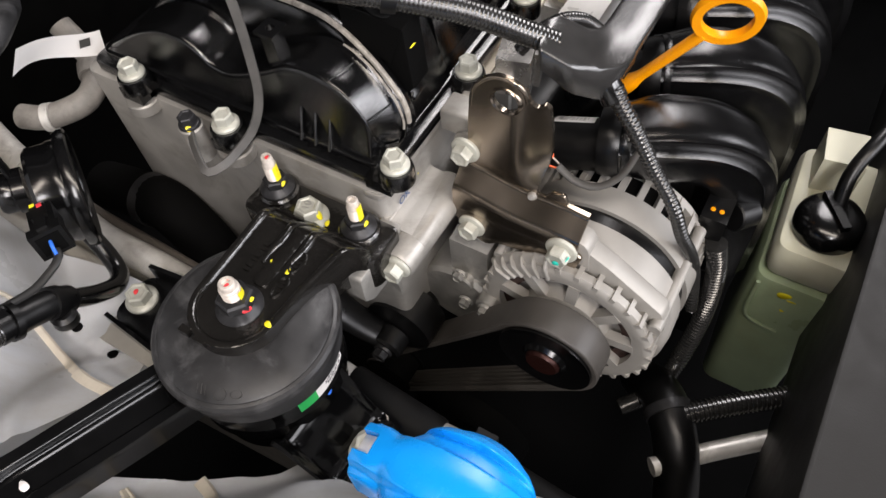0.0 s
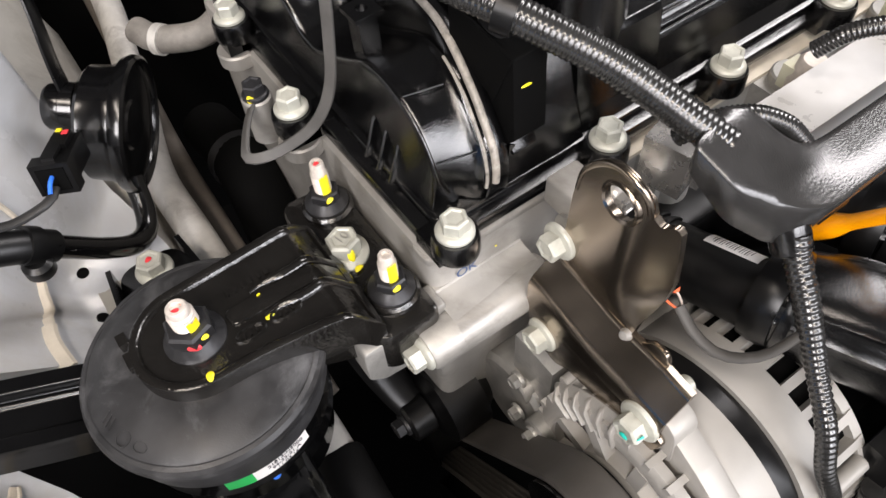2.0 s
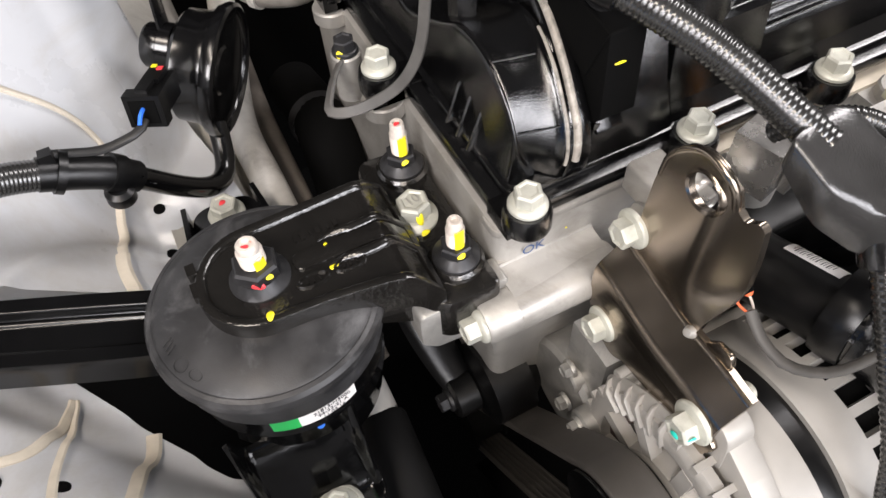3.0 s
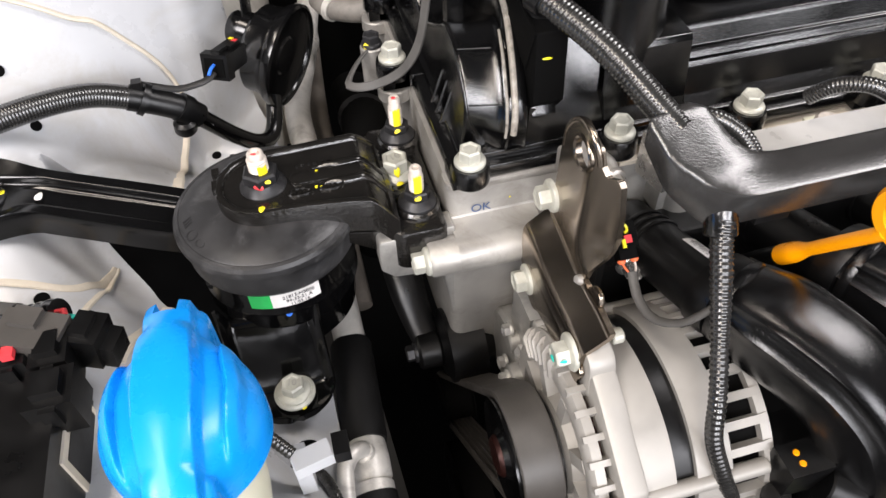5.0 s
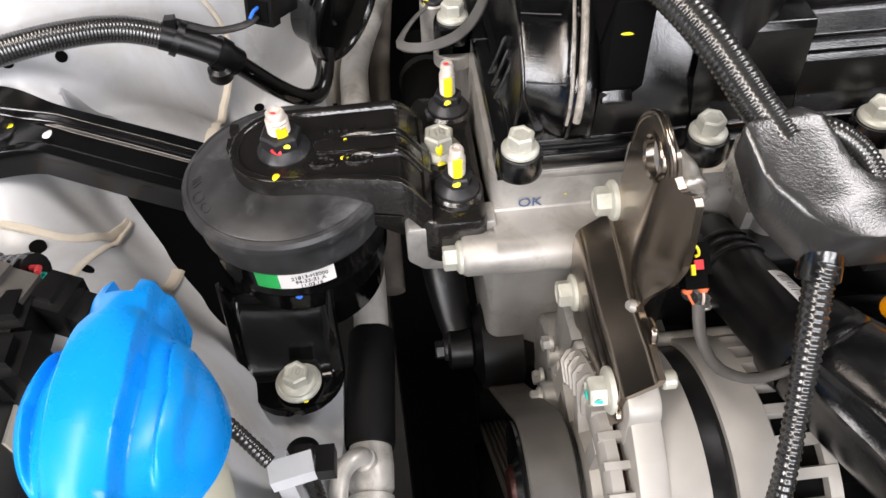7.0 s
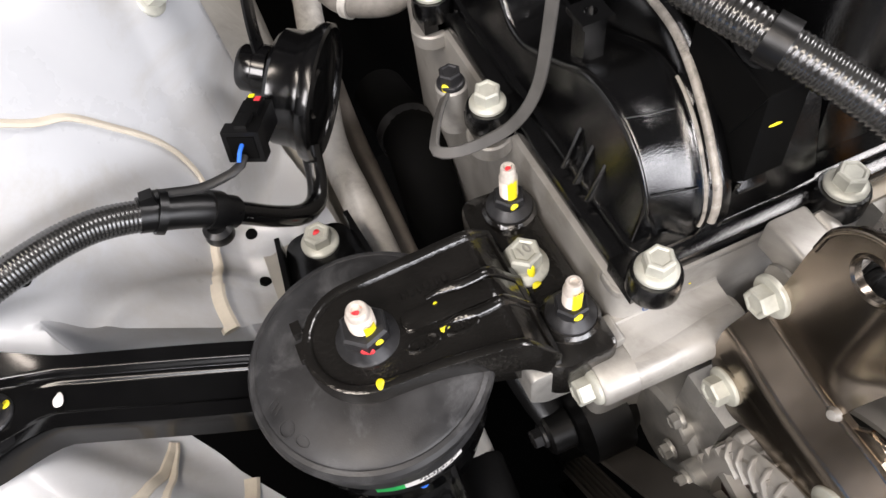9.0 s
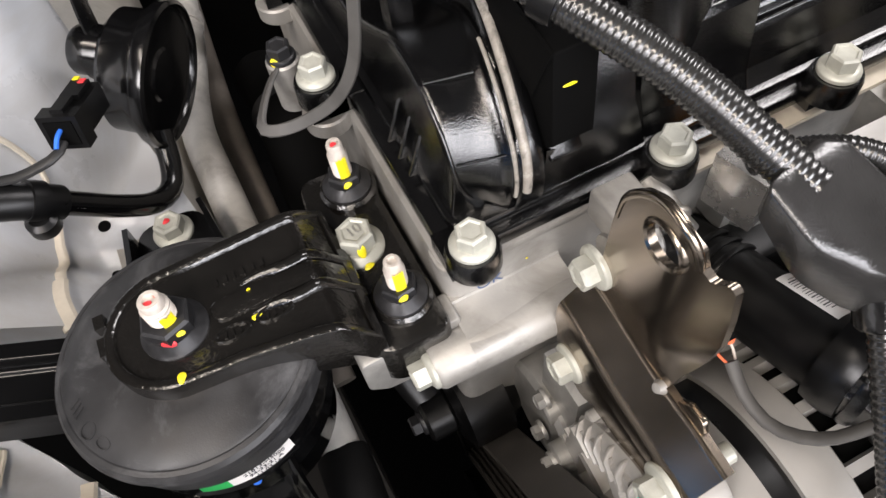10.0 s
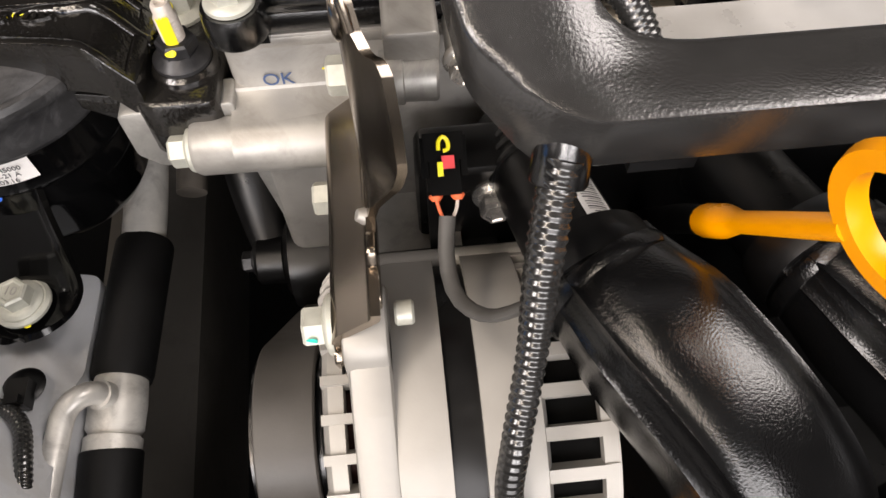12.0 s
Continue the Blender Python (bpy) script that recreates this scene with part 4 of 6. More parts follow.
CUTS = [-0.06 + 0.003 * k for k in range(8)]
part("beam", arm_dip(Shape().prism(outline, 0.7555, 0.7785, pocket=0.0021, inset=0.0040, bevel=0.0014), CUTS), CAST, arm, "cast beam with a raised rim", 34)
bar = rounded([(-0.0975, 0.0248, 0.0045), (-0.0415, 0.0240, 0.001), (-0.0405, 0.0335, 0.001), (-0.0975, 0.0345, 0.0045)], 8)
part("stiffening_bar", arm_dip(Shape().prism(bar, 0.7755, 0.7778, bevel=0.0010), CUTS), CAST, arm, "low raised bar along the arm", 34)
for y in (0.0222, 0.0372):
    ridge = Shape().tube([(-0.084 + 0.004 * k, y + 0.0006 * math.sin(k), 0.7760) for k in range(12)], lambda t: 0.0012 + 0.0017 * smooth(0.0, 0.35, t), 16, 0.002)
    part("ridge", arm_dip(ridge), CAST, arm, "rounded ridge running into the pad", 60)
s = Shape().prism(rounded([(-0.05, 0.0, 0.006), (-0.042, -0.0075, 0.012), (-0.0145, -0.0075, 0.006), (-0.0145, 0.092, 0.005), (-0.046, 0.094, 0.008), (-0.049, 0.066, 0.004), (-0.046, 0.05, 0.01), (-0.046, 0.02, 0.01)]), 0.722, 0.7525, bevel=0.003)
part("pad", s, CAST, arm)
part("web", Shape().prism(rounded([(-0.1, 0.757, 0.004), (-0.046, 0.745, 0.004), (-0.03, 0.73, 0.01), (-0.05, 0.728, 0.006), (-0.075, 0.745, 0.01)]), 0.005, 0.058, "y", 0.002), CAST, arm)
for x, y in ((-0.026, 0.077), (-0.028, 0.0135)):
    part("nut_seat", Shape().cyl((x, y, 0.745), (x, y, 0.7565), 0.0132, 28, 0.0015), CAST, arm)
for x, y, r in ((-0.0925, 0.0185, 0.0056), (-0.0755, 0.0190, 0.0056)):
    part("cast_mark", Shape().lathe([(r - 0.0013, -0.0006), (r, -0.0006), (r - 0.0003, 0.0014), (r - 0.001, 0.0014), (r - 0.0013, -0.0006)], (x, y, 0.7764), (0, 0, 1), 28, squash=Matrix.Diagonal((1.4, 0.62, 1, 1))), CAST, arm, "raised oval casting mark")
    for k in range(3):
        part("cast_mark", Shape().box((x + 0.0028 * (k - 1), y, 0.7766), (0.0010, 0.0030, 0.0014), 0.0003, turn=pose(0, 0, 0, 0, 0, 14 * (k - 1))), CAST, arm)
for k, (dx, w) in enumerate(((0, 0.0012), (0.0034, 0.0022), (0.0072, 0.0012), (0.0105, 0.0022), (0.0152, 0.0012), (0.0188, 0.002))):
    part("cast_mark", Shape().box((-0.092 + dx, 0.0425, 0.7766), (w, 0.0036, 0.0016), 0.0003), CAST, arm)
part("notch_block", Shape().box((-0.1375, 0.047, 0.7765), (0.004, 0.006, 0.005), 0.0012).box((-0.1385, 0.036, 0.7765), (0.003, 0.008, 0.004), 0.001), CAST, arm)
dab(arm, (-0.0822, 0.0212, 0.7766), (0.0046, 0.0046), YELLOW)
dab(arm, (-0.0815, 0.0325, 0.7780), (0.002, 0.0012), YELLOW)
dab(arm, (-0.1145, 0.0090, 0.7787), (0.0042, 0.0052), YELLOW)
part("spacer", Shape().lathe([(0, 0), (0.015, 0), (0.0155, 0.0015), (0.0145, 0.0035), (0, 0.0035)], (-0.112, 0.031, 0.7725), (0, 0, 1), 32), BNUT, arm)
flange_nut(arm, (-0.112, 0.031, 0.7755), 0.0178, 0.0132, 0.0125, spin=20)
stud(arm, (-0.112, 0.031, 0.785), 0.0056, 0.0152)
dab(arm, (-0.1135, 0.0300, 0.7992), (0.0045, 0.0038), RED)
dab(arm, (-0.1095, 0.0325, 0.7992), (0.0022, 0.0026), PINK)
stripe(arm, (-0.112, 0.031), 0.0059, 0.7862, 0.7935, 265, 320, YELLOW)
dab(arm, (-0.1085, 0.0224, 0.7850), (0.0036, 0.0030), YELLOW, axis=(0.3, -1, 0.5))
dab(arm, (-0.1140, 0.0218, 0.7830), (0.0062, 0.0042), RED, axis=(-0.2, -1, 0.6))
for x, y, z in ((-0.026, 0.077, 0.7565), (-0.028, 0.0135, 0.7565)):
    flange_nut(arm, (x, y, z), 0.0135, 0.0112, 0.0105, spin=8)
    stud(arm, (x, y, z + 0.008), 0.0044, 0.0215 if y > 0.05 else 0.0185)
    stripe(arm, (x, y), 0.0047, z + 0.0100, z + 0.0230, 240, 300, YELLOW)
    dab(arm, (x - 0.0008, y - 0.0074, z + 0.0088), (0.0045, 0.0034), YELLOW, axis=(0, -1, 0.5))
dab(arm, (-0.0265, 0.076, 0.7862), (0.003, 0.003), RED)
flange_bolt(arm, (-0.034, 0.046, 0.7527), (0, 0, 1), 0.0145, 0.0116, 0.0125, spin=22)
writing(arm, "10", (-0.034, 0.046, 0.7655), (0, 0, 1), 0.007, ALU_DULL, (-0.2, 1, 0))
dab(arm, (-0.0345, 0.0375, 0.7605), (0.004, 0.009), YELLOW, axis=(0, -1, 0.35))
dab(arm, (-0.034, 0.0335, 0.7545), (0.0058, 0.003), YELLOW, axis=(0, -0.3, 1))

# ---- long black bracket from the wing to the mount ----
stay = thing("body_stay", "long glossy black pressed steel stay on the wing", "bracket", (-0.2, 0.05, 0.74))


def stay_fun(u, v):
    x = -0.150 - 0.173 * u
    c = Vector((x, 0.0445 - 0.2645 * (x + 0.150), 0.743 + 0.022 * min(1.0, u / 0.506) + 0.012 * max(0.0, u - 0.506)))
    side = Vector((0.2557, 0.9668, 0))
    flare = smooth(0.49, 0.68, u)
    w = 0.0172 + 0.0005 * math.sin(u * 9) + 0.011 * flare
    c -= side * 0.006 * flare
    t = (v - 0.5) * 2
    z = 0.0062 + 0.0045 * smooth(0.40, 0.52, t) - 0.0016 * smooth(-0.55, -0.45, t) * smooth(0.32, 0.22, t) * (1 - smooth(0.46, 0.58, u)) + 0.012 * smooth(0.47, 0.66, u) * max(0, abs(t) - 0.55)
    z -= 0.016 * smooth(0.90, 1.0, abs(t)) ** 1.5
    return (c + side * t * w + Vector((0, 0, z))).to_tuple()


s = Shape().sheet(stay_fun, 40, 80)
bmesh.ops.solidify(s.bm, geom=list(s.bm.faces), thickness=0.0025)
part("channel", s, GLOSS, stay)
dab(stay, (-0.2376, 0.0640, 0.7715), (0.0085, 0.0045), PAPER, axis=(0.15, 0, 1))
flange_bolt(stay, (-0.2645, 0.0690, 0.7715), (0, 0, 1), 0.012, 0.0095, 0.008, mat=BNUT)
dab(stay, (-0.2574, 0.0702, 0.7742), (0.005, 0.004), YELLOW)

# ---- lifting bracket ----
lift = thing("lifting_bracket", "brownish pressed steel lifting eye bracket bolted on", "bracket", (0.04, -0.05, 0.72))


def bent_plate(outline, holes, cuts, shift, thick):
    """A plate in the y-z plane, cut at several y so that shift(y, z) can bend it towards x."""
    s = Shape()
    loops = [outline, *holes]
    tris = tessellate_polygon([[Vector((q[0], q[1], 0)) for q in loop] for loop in loops])
    vs = [s.bm.verts.new((0, q[0], q[1])) for loop in loops for q in loop]
    for tri in tris:
        s.bm.faces.new([vs[k] for k in tri])
    for y in cuts:
        bmesh.ops.bisect_plane(s.bm, geom=list(s.bm.verts) + list(s.bm.edges) + list(s.bm.faces), plane_co=(0, y, 0), plane_no=(0, 1, 0))
    for z in (0.765, 0.772, 0.779, 0.786, 0.8):
        bmesh.ops.bisect_plane(s.bm, geom=list(s.bm.verts) + list(s.bm.edges) + list(s.bm.faces), plane_co=(0, 0, z), plane_no=(0, 0, 1))
    for v in s.bm.verts:
        v.co.x = shift(v.co.y, v.co.z)
    made = bmesh.ops.extrude_face_region(s.bm, geom=list(s.bm.faces))["geom"]
    for v in made:
        if isinstance(v, bmesh.types.BMVert):
            v.co.x += thick
    bmesh.ops.recalc_face_normals(s.bm, faces=s.bm.faces)
    return s


def eye_bend(y, z):
    """The front edge of the eye plate turns away from the engine's end, fading out at the fold."""
    return 0.0400 + 0.0125 * smooth(-0.055, -0.0775, y) * smooth(0.757, 0.785, z)


hole = circle(-0.0503, 0.8278, 0.0080, 28)
ring = rounded([(-0.0205, 0.757, 0.001), (-0.0215, 0.772, 0.004), (-0.0255, 0.786, 0.005), (-0.0270, 0.812, 0.008), (-0.0295, 0.828, 0.008), (-0.0365, 0.8392, 0.010), (-0.0458, 0.8446, 0.010), (-0.0553, 0.8435, 0.010), (-0.0612, 0.8376, 0.006),
                (-0.0632, 0.8290, 0.003), (-0.0662, 0.8236, 0.003), (-0.0700, 0.8256, 0.002), (-0.0722, 0.8215, 0.002), (-0.0742, 0.805, 0.008), (-0.0752, 0.79, 0.008), (-0.0742, 0.776, 0.006), (-0.0718, 0.765, 0.003), (-0.0715, 0.757, 0.001)])
eye = part("eye_plate", bent_plate(ring, [hole], [-0.05 - 0.003 * k for k in range(9)], eye_bend, 0.0030), STEEL, lift, "", 50)
rim_line = [(-0.0285, 0.816), (-0.0305, 0.828), (-0.0372, 0.8376), (-0.0458, 0.8430), (-0.0548, 0.8420), (-0.0600, 0.8365), (-0.0620, 0.8285)]
part("rim", Shape().tube([(eye_bend(y, z) + 0.0012, y, z) for y, z in rim_line], 0.0017, 10, 0.003), STEEL, eye, "rolled rim of the eye", 60)
part("rim", Shape().lathe([(0.0076, -0.0006), (0.0086, -0.0014), (0.0098, -0.0004), (0.0100, 0.0012), (0.0076, 0.0012), (0.0076, -0.0006)], (0.0403, -0.0503, 0.8278), (1, 0, 0.0), 32), STEEL, eye, "pressed edge of the eye hole", 60)
prof = [(0.0430, 0.7600), (0.0429, 0.7578), (0.0424, 0.7562), (0.0414, 0.7549), (0.0404, 0.7540), (0.0305, 0.7462), (0.0296, 0.7450), (0.0290, 0.7435), (0.0287, 0.7415), (0.0286, 0.7355),
        (0.0256, 0.7355), (0.0256, 0.7420), (0.0258, 0.7438), (0.0264, 0.7457), (0.0274, 0.7474), (0.0286, 0.7486), (0.0386, 0.7565), (0.0394, 0.7573), (0.0399, 0.7584), (0.0400, 0.7600)]
s = Shape().prism(prof, -0.1065, -0.0205, "y")
for k in range(1, 12):
    bmesh.ops.bisect_plane(s.bm, geom=list(s.bm.verts) + list(s.bm.edges) + list(s.bm.faces), plane_co=(0, -0.1065 + 0.0072 * k, 0), plane_no=(0, 1, 0))
for v in s.bm.verts:
    if v.co.z > 0.737:
        v.co.z += 0.0075 * smooth(-0.072, -0.02, v.co.y) * smooth(0.737, 0.745, v.co.z) - 0.002 * smooth(-0.09, -0.1065, v.co.y)
part("fold", s, STEEL, lift, "", 32)
s = Shape().prism(rounded([(-0.0690, 0.7560, 0), (-0.0765, 0.7590, 0.003), (-0.0815, 0.7665, 0.004), (-0.0895, 0.7680, 0.003), (-0.0920, 0.7620, 0.003), (-0.0905, 0.7560, 0.003), (-0.0985, 0.7515, 0.004), (-0.0985, 0.7465, 0), (-0.0690, 0.7500, 0)]), 0.0402, 0.0432, "x", 0.0007)
part("tab", s, STEEL, lift)
s = Shape().prism(rounded([(-0.0205, 0.7360, 0), (-0.0215, 0.726, 0.004), (-0.0300, 0.7120, 0.008), (-0.0440, 0.7062, 0.008), (-0.0520, 0.7130, 0.006), (-0.0690, 0.7160, 0.008), (-0.0850, 0.7160, 0.006), (-0.0915, 0.7125, 0.006), (-0.1010, 0.7125, 0.006), (-0.1075, 0.7225, 0.006), (-0.1105, 0.7335, 0.004), (-0.1075, 0.7360, 0.001)]), 0.0256, 0.0286, "x", 0.0006)
part("foot_plate", s, STEEL, lift)
part("weld_spot", Shape().lathe([(0, 0.004), (0.002, 0.0035), (0.0034, 0)], (0.0402, -0.0695, 0.7575), (-1, 0, 0.5), 14), ALU, lift)
flange_bolt(lift, (0.0400, -0.024, 0.777), (-1, 0, 0), 0.0118, 0.0095, 0.009, spin=15)
flange_bolt(lift, (0.0262, -0.034, 0.722), (-1, 0, 0), 0.0118, 0.0095, 0.009, spin=40)
flange_bolt(lift, (0.0262, -0.097, 0.736), (-1, 0, 0), 0.0125, 0.0105, 0.010, spin=5)
dab(lift, (0.0155, -0.0975, 0.735), (0.005, 0.005), TEAL, axis=(-1, 0, 0))
dab(lift, (0.019, -0.1034, 0.738), (0.005, 0.004), TEAL, axis=(-0.2, -1, 0))
dab(lift, (0.0403, -0.0355, 0.7745), (0.004, 0.003), PINK, axis=(-1, 0, 0))
outlet = thing("coolant_outlet", "cast aluminium outlet with a steel bolt beside the bracket", "pipe fitting", (0.065, -0.01, 0.77))
s = Shape().prism(rounded([(0.0505, 0.7735, 0.002), (0.0695, 0.7735, 0.002), (0.0695, 0.7905, 0.003), (0.0505, 0.7905, 0.003)]), -0.0215, 0.0, "y", 0.001)
part("block", s, ALU, outlet)
part("spigot", Shape().lathe([(0, 0), (0.0094, 0), (0.0098, 0.001), (0.0098, 0.008), (0.0088, 0.0085), (0.0088, 0.0195), (0.0080, 0.0205), (0, 0.0205)], (0.0485, -0.0195, 0.7700), (1, -0.05, 0), 36), ALU_DULL, outlet, "short round spigot")
part("bolt_boss", Shape().cyl((0.0775, -0.001, 0.7785), (0.0775, -0.0195, 0.7760), 0.0058, 24, 0.001), ALU_DULL, outlet)
flange_bolt(outlet, (0.0775, -0.0195, 0.7760), (0.02, -1, -0.02), 0.0098, 0.0072, 0.0085, mat=BRIGHT)

# ---- alternator ----
alt = thing("alternator", "pale cast aluminium alternator with a black stator band", "alternator", (0.065, -0.107, 0.60))
AY, AZ = -0.107, 0.660
X = (1, 0, 0)
s = Shape().lathe([(0.02, 0.0300), (0.057, 0.0300), (0.063, 0.0310), (0.0660, 0.034), (0.0675, 0.044), (0.0672, 0.061), (0.0, 0.061)], (0, AY, AZ), X, 64)
part("front_housing", s, ALT, alt)
s = Shape().lathe([(0, 0.061), (0.0645, 0.061), (0.0645, 0.0722), (0, 0.0722)], (0, AY, AZ), X, 64)
part("stator_band", s, BLACK, alt, "black stator band")
s = Shape().lathe([(0, 0.0722), (0.0678, 0.0722), (0.0678, 0.092), (0.0655, 0.0935), (0.058, 0.094), (0.055, 0.116), (0, 0.118)], (0, AY, AZ), X, 64)
part("rear_housing", s, ALT, alt)
# both windings are darkened in colour for the shade inside the vents
part("winding", Shape().lathe([(0.04, 0.0255), (0.0535, 0.0255), (0.0535, 0.0310), (0.04, 0.0310), (0.04, 0.0255)], (0, AY, AZ), X, 48), COPPER, alt, "copper windings behind the vents, darkened for shade")
part("rear_winding", Shape().lathe([(0.03, 0.0935), (0.0615, 0.0935), (0.0615, 0.112), (0.03, 0.112), (0.03, 0.0935)], (0, AY, AZ), X, 48), DARK, alt, "windings behind the rear vents, near black for shade")
part("front_ring", Shape().lathe([(0.0495, 0.0195), (0.0565, 0.0186), (0.0596, 0.0192), (0.0616, 0.0212), (0.0618, 0.0264), (0.0495, 0.0264), (0.0495, 0.0195)], (0, AY, AZ), X, 64), ALT, alt)
fin = spoke = None
for k in range(30):
    if fin is None:
        fin = part("fin", Shape().box((0.0250, 0, 0.0594), (0.0122, 0.0034, 0.0072), 0.0013), ALT, alt)
        spoke = part("spoke", Shape().box((0.0225, 0, 0.038), (0.007, 0.0078, 0.024), 0.0015), ALT, alt)
        fin_mesh, spoke_mesh = fin.data, spoke.data
    for first, mesh, count, nm in ((fin, fin_mesh, 30, "fin"), (spoke, spoke_mesh, 9, "spoke")):
        if k < count:
            ob = first if k == 0 else new(nm, mesh)
            ob.parent = alt
            ob.matrix_parent_inverse = alt.matrix_world.inverted()
            ob.matrix_basis = pose(0, AY, AZ, 360 / count * k + 4)
for k in range(6):
    s = Shape().prism(rounded([(0.0170, 0.050, 0.001), (0.0165, 0.0620, 0.003), (0.0205, 0.0668, 0.004), (0.0300, 0.0678, 0.003), (0.0345, 0.0650, 0.002), (0.0345, 0.050, 0.001)]), -0.0010, 0.0010, "y", 0.0005)
    s.bm.transform(pose(0, AY, AZ, 34 + 8 * k - 90))
    part("cooling_rib", s, ALT, alt)
part("shoulder", Shape().tube([(0.0245, AY + 0.0590 * math.cos(radians(a)), AZ + 0.0590 * math.sin(radians(a))) for a in range(30, 81, 5)], 0.0085, 14, 0.004, squash=0.5, up=(1, 0, 0)), ALT, alt, "solid shoulder under the ribs")
part("front_hub", Shape().lathe([(0, 0.0145), (0.017, 0.0145), (0.026, 0.017), (0.03, 0.019), (0.032, 0.030), (0, 0.030)], (0, AY, AZ), X, 40), ALT, alt)
slot = None
for k in range(30):
    if slot is None:
        s = Shape().box((0.1025, 0, 0.0635), (0.021, 0.0046, 0.0075), 0.0014)
        s.box((0.1135, 0, 0.058), (0.0045, 0.0050, 0.018), 0.0014)
        slot = part("rear_fin", s, ALT, alt)
        smesh = slot.data
    ob = slot if k == 0 else new("rear_fin", smesh)
    ob.parent = alt
    ob.matrix_parent_inverse = alt.matrix_world.inverted()
    ob.matrix_basis = pose(0, AY, AZ, 360 / 30 * k + 2)
part("rear_ring", Shape().lathe([(0.0585, 0.111), (0.0665, 0.111), (0.0665, 0.1165), (0.0585, 0.1165), (0.0585, 0.111)], (0, AY, AZ), X, 56), ALT, alt)
s = Shape().prism(rounded([(-0.116, 0.715, 0.005), (-0.113, 0.744, 0.011), (-0.088, 0.748, 0.011), (-0.078, 0.72, 0.006)]), 0.0290, 0.0440, "x", 0.002)
part("mounting_ear", s, ALT, alt)
part("web", Shape().prism(rounded([(-0.0960, 0.7150, 0.003), (-0.0985, 0.7440, 0.004), (-0.1277, 0.7285, 0.010), (-0.1657, 0.7030, 0.006), (-0.1705, 0.6879, 0.006), (-0.1640, 0.6430, 0.005), (-0.1530, 0.6400, 0.005), (-0.1169, 0.6920, 0.010), (-0.1054, 0.7040, 0.006)]), 0.0300, 0.0440, "x", 0.0030), ALT, alt, "broad cast web")
part("bolt_end", Shape().cyl((0.0465, -0.098, 0.742), (0.053, -0.098, 0.742), 0.0042, 16, 0.0008), ZINC, alt)
for a in (38, -70, 150):
    ca, sa = math.cos(radians(a)), math.sin(radians(a))
    part("through_bolt", Shape().cyl((0.024, AY + 0.0665 * ca, AZ + 0.0665 * sa), (0.112, AY + 0.0665 * ca, AZ + 0.0665 * sa), 0.0045, 14, 0.0008), ALT, alt)
prof = [(0, -0.014), (0.014, -0.014), (0.016, -0.011), (0.027, -0.011), (0.0335, -0.0125), (0.0335, -0.0105)]
for g in range(6):
    prof += [(0.0318, -0.009 + 0.0036 * g), (0.0295, -0.0075 + 0.0036 * g), (0.0318, -0.006 + 0.0036 * g)]
prof += [(0.0335, 0.0125), (0.0335, 0.0145), (0.02, 0.0145), (0, 0.0145)]
pulley = part("pulley", Shape().lathe(prof, (0, AY, AZ), X, 48), GLOSS, alt, "black grooved pulley")
part("pulley_nut", Shape().lathe([(0, -0.0165), (0.011, -0.0165), (0.0125, -0.0145), (0.0125, -0.0135), (0, -0.0135)], (0, AY, AZ), X, 24), COPPER, pulley, "rust-brown pulley centre")

# ---- belt, tensioner and crank pulley ----
CY, CZ, CR, AR = 0.047, 0.468, 0.022, 0.0335


def belt_line():
    a, c = Vector((AY, AZ)), Vector((CY, CZ))
    d = c - a
    base = math.atan2(d.y, d.x)
    off = math.acos((AR - CR) / d.length)
    pts = []
    n = 26
    for k in range(n + 1):
        t = base + off + (math.tau - 2 * off) * k / n
        pts.append((a + AR * Vector((math.cos(t), math.sin(t))), Vector((math.cos(t), math.sin(t)))))
    for k in range(n + 1):
        t = base - off + 2 * off * k / n
        pts.append((c + CR * Vector((math.cos(t), math.sin(t))), Vector((math.cos(t), math.sin(t)))))
    return pts


def belt_strip(profile):
    s = Shape()
    rows = [[s.bm.verts.new((x, p.x + q.x * h, p.y + q.y * h)) for x, h in profile] for p, q in belt_line()]
    for i in range(len(rows)):
        a, b = rows[i], rows[(i + 1) % len(rows)]
        for k in range(len(profile)):
            k2 = (k + 1) % len(profile)
            s.bm.faces.new((a[k], a[k2], b[k2], b[k]))
    bmesh.ops.recalc_face_normals(s.bm, faces=s.bm.faces)
    return s


belt = thing("drive_belt", "dark ribbed rubber drive belt round the pulleys", "belt", (0, CY, CZ))
part("back", belt_strip([(-0.0105, 0.001), (-0.0105, 0.0036), (-0.0098, 0.0042), (0.0118, 0.0042), (0.0125, 0.0036), (0.0125, 0.001)]), BELT, belt)
for g in range(6):
    c0 = -0.0085 + 0.0037 * g
    part("rib", belt_strip([(c0 - 0.0016, 0.001), (c0 - 0.0006, -0.0018), (c0 + 0.0006, -0.0018), (c0 + 0.0016, 0.001)]), BELT, belt)
# near-black on both low pulleys stands for the shade down there
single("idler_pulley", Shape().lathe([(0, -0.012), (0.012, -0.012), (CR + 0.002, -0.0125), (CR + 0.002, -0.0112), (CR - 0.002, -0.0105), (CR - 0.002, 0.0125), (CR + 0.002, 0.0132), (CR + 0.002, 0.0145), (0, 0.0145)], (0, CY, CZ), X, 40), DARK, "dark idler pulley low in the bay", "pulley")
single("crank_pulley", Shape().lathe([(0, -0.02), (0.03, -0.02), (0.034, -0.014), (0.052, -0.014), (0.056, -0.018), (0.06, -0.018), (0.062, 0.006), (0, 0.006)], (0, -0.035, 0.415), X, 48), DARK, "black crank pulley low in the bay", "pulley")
tens = thing("belt_tensioner", "dark cast belt tensioner with a smooth pulley", "tensioner", (-0.01, 0.016, 0.6))
